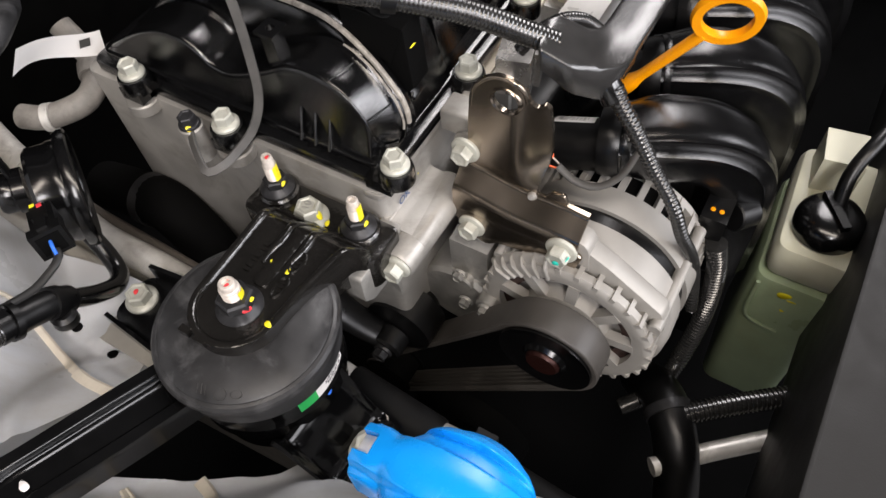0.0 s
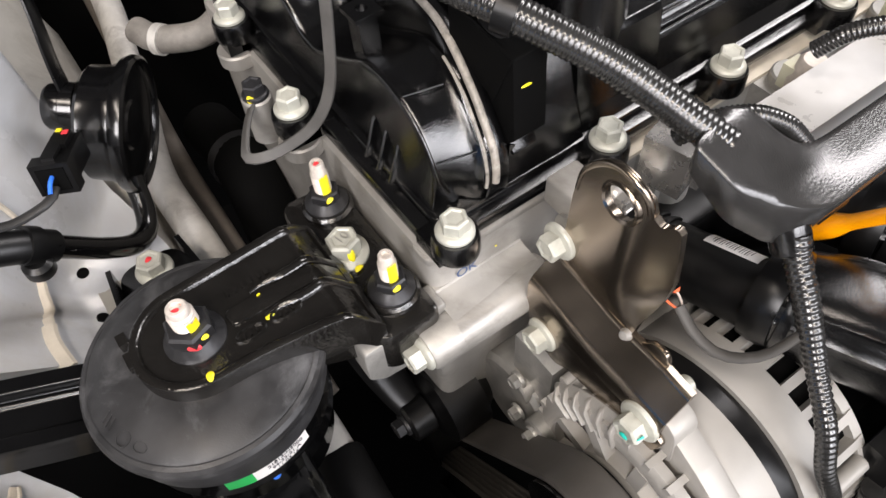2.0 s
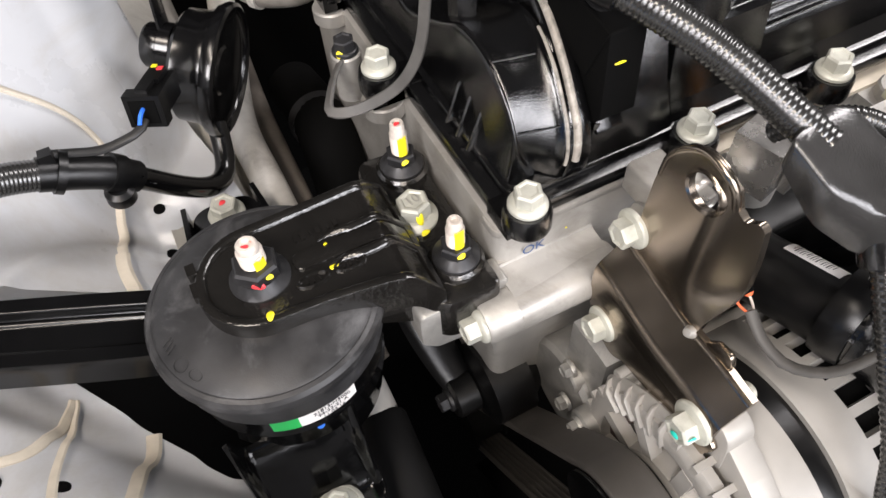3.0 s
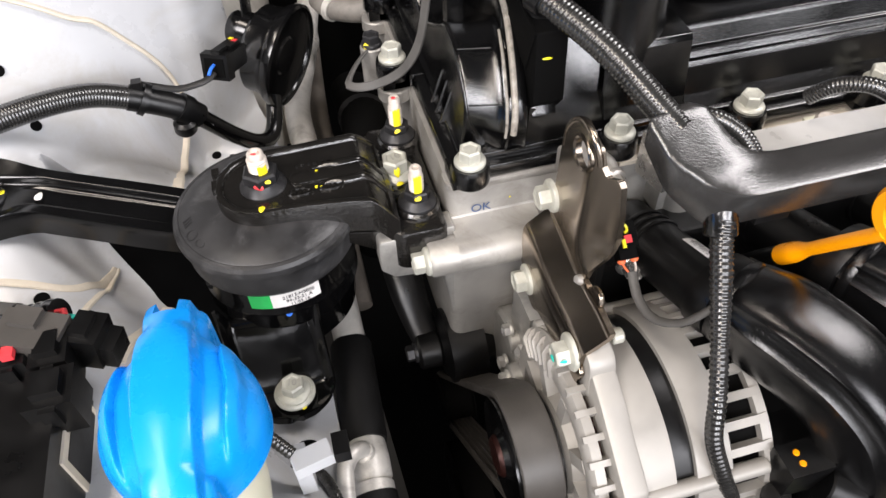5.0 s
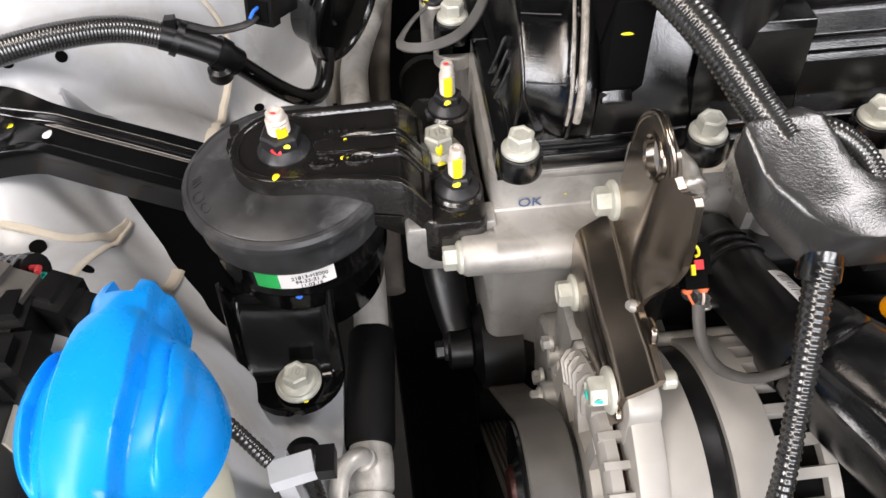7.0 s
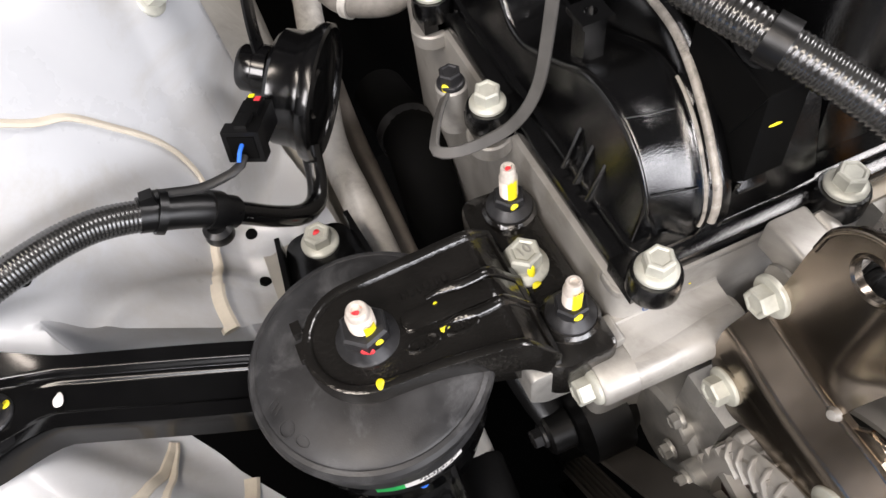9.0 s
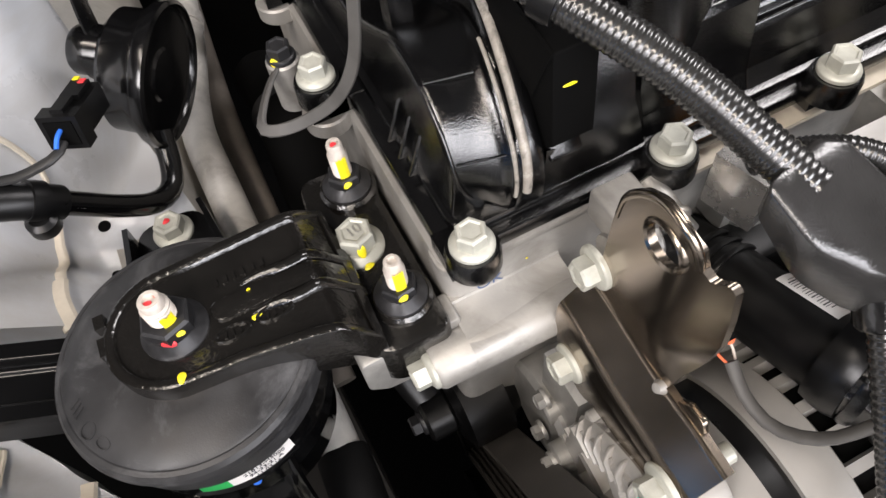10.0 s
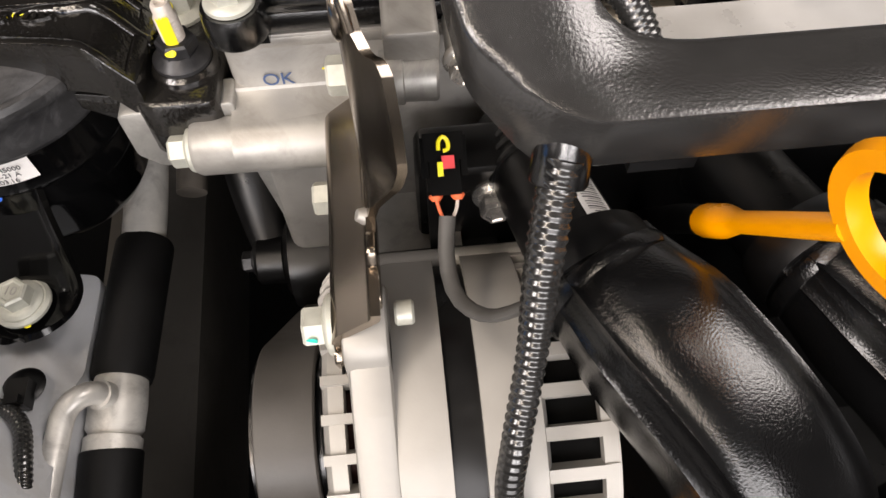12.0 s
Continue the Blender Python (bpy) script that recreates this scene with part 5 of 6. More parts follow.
part("pulley", Shape().lathe([(0, -0.018), (0.02, -0.018), (0.026, -0.014), (0.0285, -0.014), (0.0285, 0.012), (0.024, 0.012), (0.012, 0.03), (0, 0.03)], (0, 0.016, 0.60), X, 40), BLACK, tens)
s = Shape().tube([(-0.024, 0.016, 0.60), (-0.03, 0.035, 0.615), (-0.034, 0.06, 0.64), (-0.03, 0.09, 0.66)], lambda t: 0.011 + 0.006 * t, 14, squash=0.55)
s.cyl((-0.036, 0.016, 0.60), (-0.018, 0.016, 0.60), 0.014, 24, 0.002)
part("lever", s, BLACK, tens)
flange_bolt(tens, (-0.036, 0.016, 0.60), (-1, 0, 0), 0.011, 0.008, 0.008, mat=BNUT)

# ---- wiring conduit along the intake side ----
conduit = thing("wiring_conduit", "grained black plastic wiring conduit with a bend", "conduit", (0.2, -0.09, 0.81))
outl = rounded([(0.0665, -0.0560, 0.003), (0.0895, -0.0490, 0.003), (0.0970, -0.0540, 0.005), (0.1095, -0.0725, 0.014), (0.55, -0.0735, 0.004), (0.55, -0.0985, 0.004), (0.097, -0.0985, 0.022), (0.0715, -0.0745, 0.018)], 12)
s = Shape().prism(outl, 0.8030, 0.8275, bevel=0.0068)
for y in (-0.0525, -0.056, -0.06, -0.064, -0.068, -0.072, -0.076, -0.08, -0.085):
    bmesh.ops.bisect_plane(s.bm, geom=list(s.bm.verts) + list(s.bm.edges) + list(s.bm.faces), plane_co=(0, y, 0), plane_no=(0, 1, 0))
for x in (0.072, 0.078, 0.084, 0.090, 0.095, 0.099, 0.103, 0.107, 0.111, 0.115, 0.119, 0.124, 0.130):
    bmesh.ops.bisect_plane(s.bm, geom=list(s.bm.verts) + list(s.bm.edges) + list(s.bm.faces), plane_co=(x, 0, 0), plane_no=(1, 0, 0))
for v in s.bm.verts:
    low = (0.8275 - v.co.z) / 0.0245
    v.co.z += (0.0190 + 0.011 * low) * max(0.0, min(1.0, (v.co.y + 0.088) / 0.033)) * smooth(0.1300, 0.092, v.co.x)
    v.co.y += 0.006 * low * smooth(-0.09, -0.0985, v.co.y)
part("shell", s, GRAIN, conduit, "", 42)
part("clip_tab", Shape().box((0.122, -0.090, 0.8020), (0.018, 0.005, 0.004), 0.001), BLACK, conduit)
part("outlet", Shape().lathe([(0, 0), (0.0080, 0), (0.0080, 0.0125), (0.0074, 0.0135), (0, 0.0135)], (0.0962, -0.0865, 0.8110), (-0.18, -0.62, -0.77), 32), SHINY, conduit, "smooth outlet collar")
hose = thing("corrugated_hose", "black corrugated wiring hose over the valve cover", "hose", (0.06, 0.0, 0.85))
part("sleeve", Shape().tube([(0.0835, -0.0590, 0.8375), (0.0775, -0.0470, 0.8435), (0.062, -0.016, 0.859), (0.041, 0.018, 0.872), (0.028, 0.044, 0.878), (0.012, 0.082, 0.884), (0.0, 0.12, 0.89), (-0.02, 0.18, 0.9)], 0.0072, 18, rings=(0.0024, 0.00034)), CORR, hose)
s = Shape().lathe([(0.0072, -0.004), (0.0088, -0.004), (0.0088, 0.004), (0.0072, 0.004), (0.0072, -0.004)], (0.041, 0.018, 0.872), (-0.5, 0.84, 0.2), 24)
s.box((0.046, 0.026, 0.864), (0.005, 0.006, 0.008), 0.001)
part("clamp", s, BLACK, hose)
part("clip_foot", Shape().lathe([(0, 0), (0.011, 0), (0.011, 0.0015), (0.007, 0.004), (0, 0.005)], (0.049, 0.03, 0.857), (0.1, -0.3, 1), 24), BLACK, hose)
drop = thing("alternator_cable", "black corrugated cable dropping past the alternator", "cable", (0.085, -0.13, 0.76))
part("sleeve", Shape().tube([(0.095, -0.0925, 0.809), (0.0925, -0.0985, 0.8005), (0.0885, -0.112, 0.787), (0.0845, -0.1285, 0.766), (0.079, -0.146, 0.747), (0.077, -0.157, 0.725), (0.084, -0.166, 0.70), (0.096, -0.172, 0.665), (0.09, -0.18, 0.63)], lambda t: 0.0056 - 0.0011 * smooth(0.1, 0.3, t), 20, rings=(0.0030, 0.0005)), CORR, drop)
branch = thing("sensor_cable", "grey taped cable looping to a small connector", "cable", (0.07, -0.09, 0.76))
part("lead", Shape().tube([(0.0665, -0.074, 0.76), (0.065, -0.086, 0.754), (0.067, -0.1, 0.753), (0.075, -0.112, 0.762), (0.0868, -0.1178, 0.7795)], 0.0027, 12, squash=0.7), TAPE, branch)
for mat, dx in ((SALMON, -0.0034), (PALE, 0.0034)):
    part("wire", Shape().tube([(0.067 + dx, -0.0685, 0.7610), (0.067 + dx * 0.8, -0.0715, 0.7600), (0.0665 + dx * 0.2, -0.0765, 0.7590)], 0.0006, 8, 0.002), mat, branch)
plug = thing("sensor_connector", "small black connector with red and yellow locks", "connector", (0.067, -0.064, 0.765))
t = pose(0, 0, 0, 40, 0, 0)
s = Shape().box((0.067, -0.0605, 0.7655), (0.0098, 0.014, 0.008), 0.0014, turn=t).box((0.067, -0.0535, 0.7705), (0.0128, 0.009, 0.0098), 0.0020, turn=t)
s.box((0.0606, -0.0565, 0.7690), (0.0022, 0.0130, 0.0050), 0.0008, turn=t).box((0.0734, -0.0565, 0.7690), (0.0022, 0.0130, 0.0050), 0.0008, turn=t)
part("housing", s, DARK, plug)
part("lock", Shape().box((0.0682, -0.0608, 0.7714), (0.0040, 0.0042, 0.0012), 0.0005, turn=t), RED, plug, "red lock")
part("lock", Shape().tube([(0.0653, -0.0580, 0.7742), (0.0655, -0.0560, 0.7760), (0.0670, -0.0548, 0.7770), (0.0684, -0.0560, 0.7760), (0.0684, -0.0578, 0.7744), (0.0668, -0.0582, 0.7741)], 0.0007, 8, 0.0008), YELLOW, plug, "yellow hooked lock")
part("lock", Shape().box((0.0655, -0.0625, 0.7702), (0.0018, 0.0046, 0.0012), 0.0004, turn=t), YELLOW, plug, "yellow lock")
for dx in (-0.0036, 0.0036):
    part("seal", Shape().lathe([(0.0008, 0), (0.0021, 0), (0.0024, 0.0006), (0.0021, 0.0012), (0.0013, 0.0022), (0.0008, 0.0022)], (0.067 + dx, -0.0666, 0.7622), (0, -0.8, -0.6), 16), SALMON, plug, "orange wire seal")
socket = thing("rear_connector", "black plug with two orange dots on the harness", "connector", (0.126, -0.17, 0.69))
s = Shape().box((0.126, -0.17, 0.694), (0.024, 0.018, 0.022), 0.002).cyl((0.135, -0.18, 0.69), (0.15, -0.19, 0.685), 0.011, 20, 0.001)
part("housing", s, BLACK, socket)
for dx in (-0.003, 0.003):
    part("dot", Shape().lathe([(0, 0.0008), (0.0016, 0.0006), (0.0018, 0)], (0.123, -0.17 + dx, 0.705), (0, 0, 1), 12), ORANGE, socket)

# ---- fuel rail and its leads ----
rail = thing("fuel_rail", "bright steel fuel rail along the intake side", "fuel rail", (0.3, -0.045, 0.79))
part("bar", Shape().box((0.345, -0.046, 0.792), (0.43, 0.026, 0.022), 0.002), RAIL, rail)
part("bracket", Shape().box((0.105, -0.025, 0.79), (0.022, 0.022, 0.028), 0.003, turn=pose(0, 0, 0, 0, 0, 15)).box((0.111, -0.0375, 0.7900), (0.008, 0.004, 0.026), 0.001, turn=pose(0, 0, 0, 0, 0, 15)), BRIGHT, rail, "bright folded sheet bracket")
for k in range(5):
    x = 0.12 + 0.085 * k
    inj = thing("fuel_injector", "pale injector with a black lead beside the rail", "injector", (x, -0.02, 0.77), group="injectors along the rail")
    part("body", Shape().lathe([(0, 0), (0.008, 0), (0.009, 0.008), (0.0075, 0.012), (0.0075, 0.02), (0.006, 0.022), (0, 0.022)], (x, -0.022, 0.77), (0, -0.1, 1), 20), PALE, inj)
    part("clip", Shape().box((x, -0.02, 0.778), (0.012, 0.016, 0.014), 0.002), CREAM if k else ORANGE, inj)
    part("lead", Shape().tube([(x - 0.034, -0.036, 0.822), (x - 0.028, -0.044, 0.833), (x - 0.018, -0.054, 0.838), (x - 0.008, -0.063, 0.834), (x - 0.003, -0.070, 0.827), (x - 0.001, -0.076, 0.820)], 0.0042, 14, rings=(0.0018, 0.0003)), CORR, inj)

# ---- intake manifold ----
manifold = thing("intake_manifold", "black moulded plastic intake manifold with four runners", "manifold", (0.2, -0.12, 0.70))
for k in range(4):
    dx = 0.075 * k
    part("port_tube", Shape().tube([(0.1005 + dx, -0.008, 0.7205), (0.1055 + dx, -0.040, 0.728), (0.1130 + dx, -0.088, 0.740)], 0.0178, 28), BLACK, manifold)
    for f in (-0.10, 0.0, 0.10):
        part("ring", Shape().lathe([(0.0172, -0.0014), (0.0190, -0.0014), (0.0194, 0), (0.0190, 0.0014), (0.0172, 0.0014), (0.0172, -0.0014)], (0.1040 + 0.0094 * f + dx, -0.030 - 0.06 * f, 0.7255 + 0.015 * f), (0.15, -0.96, 0.24), 32), BLACK, manifold)
    part("collar", Shape().lathe([(0.018, -0.006), (0.0225, -0.006), (0.0235, 0), (0.0235, 0.004), (0.0225, 0.008), (0.018, 0.008), (0.018, -0.006)], (0.1125 + dx, -0.0915, 0.7465), (0.22, -0.96, 0.12), 32), BLACK, manifold)
    s = Shape().tube([(0.114 + dx, -0.093, 0.7455), (0.12 + dx, -0.105, 0.7465), (0.132 + dx, -0.125, 0.7445), (0.147 + dx, -0.148, 0.736), (0.16 + dx, -0.166, 0.716), (0.167 + dx, -0.174, 0.68), (0.168 + dx, -0.176, 0.6)], lambda t: 0.0210 + 0.0042 * smooth(0, 0.15, t), 64, 0.004, square=0.72, ridges=(4, 8, 24, 29))
    part("runner", s, RUNNER, manifold, "broad curved runner")
    part("lip", Shape().lathe([(0.0212, -0.0025), (0.0242, -0.0025), (0.0248, 0), (0.0242, 0.0025), (0.0212, 0.0025), (0.0212, -0.0025)], (0.1165 + dx, -0.098, 0.7465), (0.42, -0.9, 0.03), 36), RUNNER, manifold)
part("flange", Shape().prism(rounded([(0.056, 0.57, 0.006), (0.5, 0.57, 0.006), (0.5, 0.738, 0.006), (0.058, 0.738, 0.006)]), -0.038, -0.0145, "y", 0.003), BLACK, manifold)
flange_bolt(manifold, (0.0875, -0.0385, 0.7215), (0, -1, 0.08), 0.0105, 0.0082, 0.011, mat=BRIGHT)
part("rib", Shape().box((0.0635, -0.043, 0.70), (0.004, 0.012, 0.08), 0.0015), BLACK, manifold)
part("rib", Shape().box((0.078, -0.043, 0.686), (0.026, 0.012, 0.004), 0.0015), BLACK, manifold)
part("plenum", Shape().box((0.34, -0.15, 0.56), (0.4, 0.09, 0.1), 0.02), BLACK, manifold)


def on_port(s_along, ang, r):
    """A point on the first port tube: share of the way along it and angle round it."""
    a, b = Vector((0.1055, -0.040, 0.728)), Vector((0.113, -0.088, 0.740))
    t = (b - a).normalized()
    side = Vector((1, 0, 0)) - t * t.x
    side.normalize()
    up = side.cross(t)
    up = up if up.z > 0 else -up
    return a.lerp(b, s_along) + (side * math.cos(radians(ang)) + up * math.sin(radians(ang))) * r


lab = part("label", Shape().sheet(lambda u, v: on_port(0.34 + 0.56 * u, 48 + 38 * v, 0.0181), 6, 8), PAPER, manifold, "white barcode label")
for k in range(16):
    w = (0.006, 0.012, 0.005, 0.009)[k % 4]
    u0 = 0.40 + 0.026 * k
    part("barcode_bar", Shape().sheet(lambda u, v: on_port(u0 + w * u, 56 + (24 if k % 5 else 19) * v, 0.0183), 1, 6), INK, lab)

# ---- dipstick ----
dip = thing("oil_dipstick", "bright orange plastic oil dipstick with a ring pull", "dipstick", (0.157, -0.084, 0.755))
A, B = Vector((0.153, -0.083, 0.757)), Vector((0.156, -0.134, 0.828))
ax = (B - A).normalized()
part("grip", Shape().tube([A - ax * 0.004, A + ax * 0.006, A + ax * 0.016, A + ax * 0.03, B - ax * 0.018], lambda t: 0.0068 - 0.0026 * smooth(0.12, 0.3, t), 16, 0.003, squash=0.85), ORANGE, dip)
s = Shape()
u = ax.cross(Vector((0.9, 0.1, 0.42))).normalized()
n1 = ax.cross(u).normalized()
s.lathe([(0.0145, -0.003), (0.0195, -0.0032), (0.0208, 0), (0.0195, 0.0032), (0.0145, 0.003), (0.0138, 0), (0.0145, -0.003)], B, n1 if n1.z > 0 else -n1, 40)
part("ring", s, ORANGE, dip)
part("tube", Shape().tube([A - ax * 0.002, A - ax * 0.03, A - ax * 0.06 + Vector((0, 0.01, -0.02)), (0.16, 0.0, 0.62)], 0.0055, 12), BLACK, dip, "dark guide tube")

# ---- washer filler ----
filler = thing("washer_filler", "bright blue ribbed washer fluid cap on its neck", "filler cap", (-0.147, -0.126, 0.7))
WX, WY, WZ = -0.1515, -0.127, 0.797


def cap_fun(u, v):
    """A round cap with a broad grip band across it that runs out into a tab at each end."""
    q = (v - 0.5) * 2
    y = (0.0455 if q > 0 else 0.0405) * q
    disc = math.sqrt(max(0.0, 0.0305 ** 2 - y * y))
    w = (disc ** 3 + 0.0130 ** 3) ** (1 / 3) * (1 - max(0.0, abs(q) - 0.97) * 2)
    t = math.sin((u - 0.5) * math.pi)
    px = w * t
    top = 0.029 - 0.011 * abs(q) ** 2.4
    edge = math.sqrt(max(0.0, 1 - t * t))
    h = top * edge ** (0.8 - 0.55 * smooth(0.55, 0.85, abs(q)))
    s = px / (0.0305 * (1 - 0.22 * abs(q)))
    lift = smooth(0.41, 0.35, abs(s)) + 0.8 * smooth(0.13, 0.05, abs(abs(s) - 0.76)) * smooth(1.0, 0.7, abs(q))
    h += 0.0078 * lift * edge ** 0.6
    return (WX + px, WY + y, WZ + h)


s = Shape().sheet(cap_fun, 150, 110)
slot = [f for f in s.bm.faces if abs(f.calc_center_median().x - WX) < 0.0045 and f.calc_center_median().y > WY + 0.037]
bmesh.ops.delete(s.bm, geom=slot, context="FACES")
rim_edges = [e for e in s.bm.edges if len(e.link_faces) == 1]
made = bmesh.ops.extrude_edge_only(s.bm, edges=rim_edges)["geom"]
for q in made:
    if isinstance(q, bmesh.types.BMVert):
        q.co.z = WZ - 0.007
part("cap", s, BLUE, filler, angle=45)
part("latch", Shape().prism([(WY + 0.0373, WZ + 0.0265), (WY + 0.0448, WZ + 0.0205), (WY + 0.0448, WZ + 0.008), (WY + 0.0373, WZ + 0.008)], WX - 0.0043, WX + 0.0043, "x", 0.0006), PAPER, filler, "pale latch in the tab")
part("neck", Shape().tube([(WX, WY, WZ - 0.004), (WX - 0.004, WY - 0.004, 0.74), (WX - 0.02, WY - 0.02, 0.66), (WX - 0.03, WY - 0.04, 0.55)], 0.024, 24), CREAM, filler, "pale plastic neck")

# ---- coolant tank and front trim ----
tank = thing("coolant_tank", "milky green plastic coolant tank with a black cap", "coolant tank", (0.2, -0.25, 0.45))
s = Shape().prism(rounded([(0.155, -0.213, 0.014), (0.27, -0.207, 0.012), (0.27, -0.275, 0.012), (0.155, -0.281, 0.014)]), 0.42, 0.61, bevel=0.006)
part("body", s, TANK, tank)
part("shoulder", Shape().prism(rounded([(0.158, -0.216, 0.014), (0.272, -0.210, 0.012), (0.272, -0.275, 0.012), (0.158, -0.279, 0.014)]), 0.6105, 0.648, bevel=0.010), CREAM, tank)
part("cap", Shape().lathe([(0, 0), (0.0215, 0), (0.0245, 0.002), (0.0250, 0.010), (0.0240, 0.015), (0.021, 0.019), (0.012, 0.0225), (0, 0.023)], (0.189, -0.2445, 0.648), (0, 0, 1), 32), GLOSS, tank, "round black cap")
part("grip", Shape().box((0.189, -0.2445, 0.6715), (0.034, 0.006, 0.006), 0.0015, turn=pose(0, 0, 0, 0, 0, 35)), GLOSS, tank, "raised grip across the cap")
part("groove", Shape().tube([(0.1545, -0.2185, 0.604), (0.1542, -0.2190, 0.570), (0.1542, -0.2225, 0.555), (0.1542, -0.2320, 0.549), (0.1542, -0.250, 0.546)], 0.0018, 8), TANK, tank, "moulded ridge on the side")
part("tube", Shape().tube([(0.196, -0.2445, 0.668), (0.212, -0.243, 0.690), (0.24, -0.252, 0.705), (0.31, -0.27, 0.70)], 0.0055, 12), BLACK, tank)
part("spout", Shape().box((0.243, -0.236, 0.664), (0.034, 0.030, 0.036), 0.004, turn=pose(0, 0, 0, 0, 0, 8)), CREAM, tank)
dab(tank, (0.1545, -0.2400, 0.598), (0.012, 0.010), YELLOW, axis=(-1, 0, 0))
dab(tank, (0.1545, -0.2470, 0.594), (0.008, 0.0025), YELLOW, axis=(-1, 0, 0))
dab(tank, (0.1545, -0.2445, 0.578), (0.004, 0.003), YELLOW, axis=(-1, 0, 0))
single("front_trim", Shape().prism(rounded([(-0.8, -0.267, 0.004), (0.9, -0.267, 0.004), (0.9, -0.75, 0.004), (-0.8, -0.75, 0.004)]), 0.55, 0.7, bevel=0.004), PANEL, "dark grey grained front trim panel", "trim panel", kind="structure")
rad = thing("radiator_hose", "black rubber coolant hose low beside the alternator", "hose", (0.02, -0.2, 0.52))
part("hose", Shape().tube([(0.075, -0.165, 0.52), (0.05, -0.185, 0.56), (0.025, -0.205, 0.56), (0.0, -0.22, 0.54), (-0.03, -0.235, 0.5)], 0.017, 20), BLACK, rad)
part("clamp", Shape().lathe([(0.017, -0.004), (0.0185, -0.004), (0.0188, 0), (0.0185, 0.004), (0.017, 0.004), (0.017, -0.004)], (0.0375, -0.195, 0.563), (-0.75, -0.6, 0.0), 28), BNUT, rad)
single("cooling_pipe", Shape().tube([(-0.005, -0.200, 0.55), (0.025, -0.232, 0.55), (0.075, -0.29, 0.55)], 0.0075, 16), PIPE, "bare metal pipe running under the front trim", "pipe")
single("harness_sleeve", Shape().tube([(0.035, -0.203, 0.57), (0.055, -0.228, 0.572), (0.08, -0.260, 0.572), (0.105, -0.293, 0.57)], 0.0085, 14, rings=(0.0036, 0.0012)), CORR, "black corrugated harness sleeve near the trim", "hose")
single("rear_harness", Shape().tube([(0.112, -0.178, 0.685), (0.112, -0.186, 0.65), (0.106, -0.19, 0.6), (0.085, -0.187, 0.555), (0.055, -0.18, 0.55), (0.03, -0.16, 0.545)], 0.0075, 14, rings=(0.0032, 0.001)), CORR, "black corrugated harness behind the alternator", "hose")

# ---- horn ----
horn = thing("horn", "round black horn on a flat bracket", "horn", (-0.085, 0.2, 0.75))
hc, hn = Vector((-0.0822, 0.2058, 0.7462)), Vector((0.824, -0.536, -0.185)).normalized()
part("trumpet", Shape().lathe([(0, -0.026), (0.0305, -0.026), (0.0330, -0.0235), (0.0335, -0.012), (0.0345, -0.0105), (0.0345, -0.0065), (0.0385, -0.0055), (0.0402, -0.002), (0.0400, 0.0015), (0.0380, 0.0026), (0.0366, 0.0014), (0.0358, -0.0012), (0.0340, -0.0022), (0.0150, -0.0030), (0.0135, -0.0018), (0, -0.0018)], hc, hn, 64), GLOSS, horn)
part("coil_housing", Shape().lathe([(0, -0.042), (0.0115, -0.042), (0.0130, -0.040), (0.0130, -0.033), (0.0145, -0.032), (0.0145, -0.025), (0, -0.025)], hc + Vector((-0.002, 0, 0.012)), hn, 32), GLOSS, horn)
part("bracket", Shape().ribbon([hc - hn * 0.030 + Vector((0, 0, 0.012)), hc - hn * 0.030 + Vector((0.002, 0.006, 0.036)), hc - hn * 0.028 + Vector((0.006, 0.02, 0.066)), hc - hn * 0.028 + Vector((0.010, 0.05, 0.1))], 0.013, 0.0025, [-hn] * 4), BLACK, horn)
hp = thing("horn_connector", "black horn connector with red and yellow locks", "connector", (-0.125, 0.165, 0.77))
mouth, root = Vector((-0.1331, 0.1515, 0.7800)), Vector((-0.1120, 0.1930, 0.7690))
hd = (mouth - root).normalized()
hs = hd.cross(Vector((0, 0, 1))).normalized()
hu = hs.cross(hd)
ht = Matrix((hd, -hs, hu)).transposed().to_4x4()
hm = mouth.lerp(root, 0.42)
part("housing", Shape().box(hm, (0.030, 0.0150, 0.0135), 0.0018, turn=ht).box(mouth.lerp(root, 0.14), (0.0085, 0.0190, 0.0175), 0.0016, turn=ht).box(mouth.lerp(root, 0.55) + hu * 0.0078, (0.014, 0.0090, 0.0035), 0.0008, turn=ht), BLACK, hp)
# the mouth isn't hollow; this plate paints the shade inside it
part("seal", Shape().box(mouth.lerp(root, 0.055), (0.0016, 0.0135, 0.0125), 0.0006, turn=ht), DARK, hp, "near-black plate for the shade in the plug mouth")
part("latch", Shape().box(mouth.lerp(root, 0.24) + hu * 0.0095, (0.012, 0.0060, 0.0022), 0.0006, turn=ht), BLACK, hp)
part("lock", Shape().box(mouth.lerp(root, 0.66) + hu * 0.0094 - hs * 0.0016, (0.0036, 0.0030, 0.0010), 0.0003, turn=ht), RED, hp, "red lock")
part("lock", Shape().box(mouth.lerp(root, 0.72) + hu * 0.0094 + hs * 0.0024, (0.0030, 0.0028, 0.0010), 0.0003, turn=ht), YELLOW, hp, "yellow lock")
part("wire", Shape().tube([mouth.lerp(root, 0.04) + hu * 0.002, mouth + hd * 0.003 + hu * 0.001, mouth + hd * 0.007 - hu * 0.002], 0.0011, 8, 0.002), BLUEM, hp, "blue wire")
part("lead", Shape().tube([mouth + hd * 0.001 - hu * 0.003, mouth + hd * 0.008 - hu * 0.004, (-0.145, 0.143, 0.776), (-0.158, 0.143, 0.775), (-0.170, 0.142, 0.780), (-0.179, 0.1415, 0.784)], 0.0026, 10, squash=0.7), PANEL, hp)

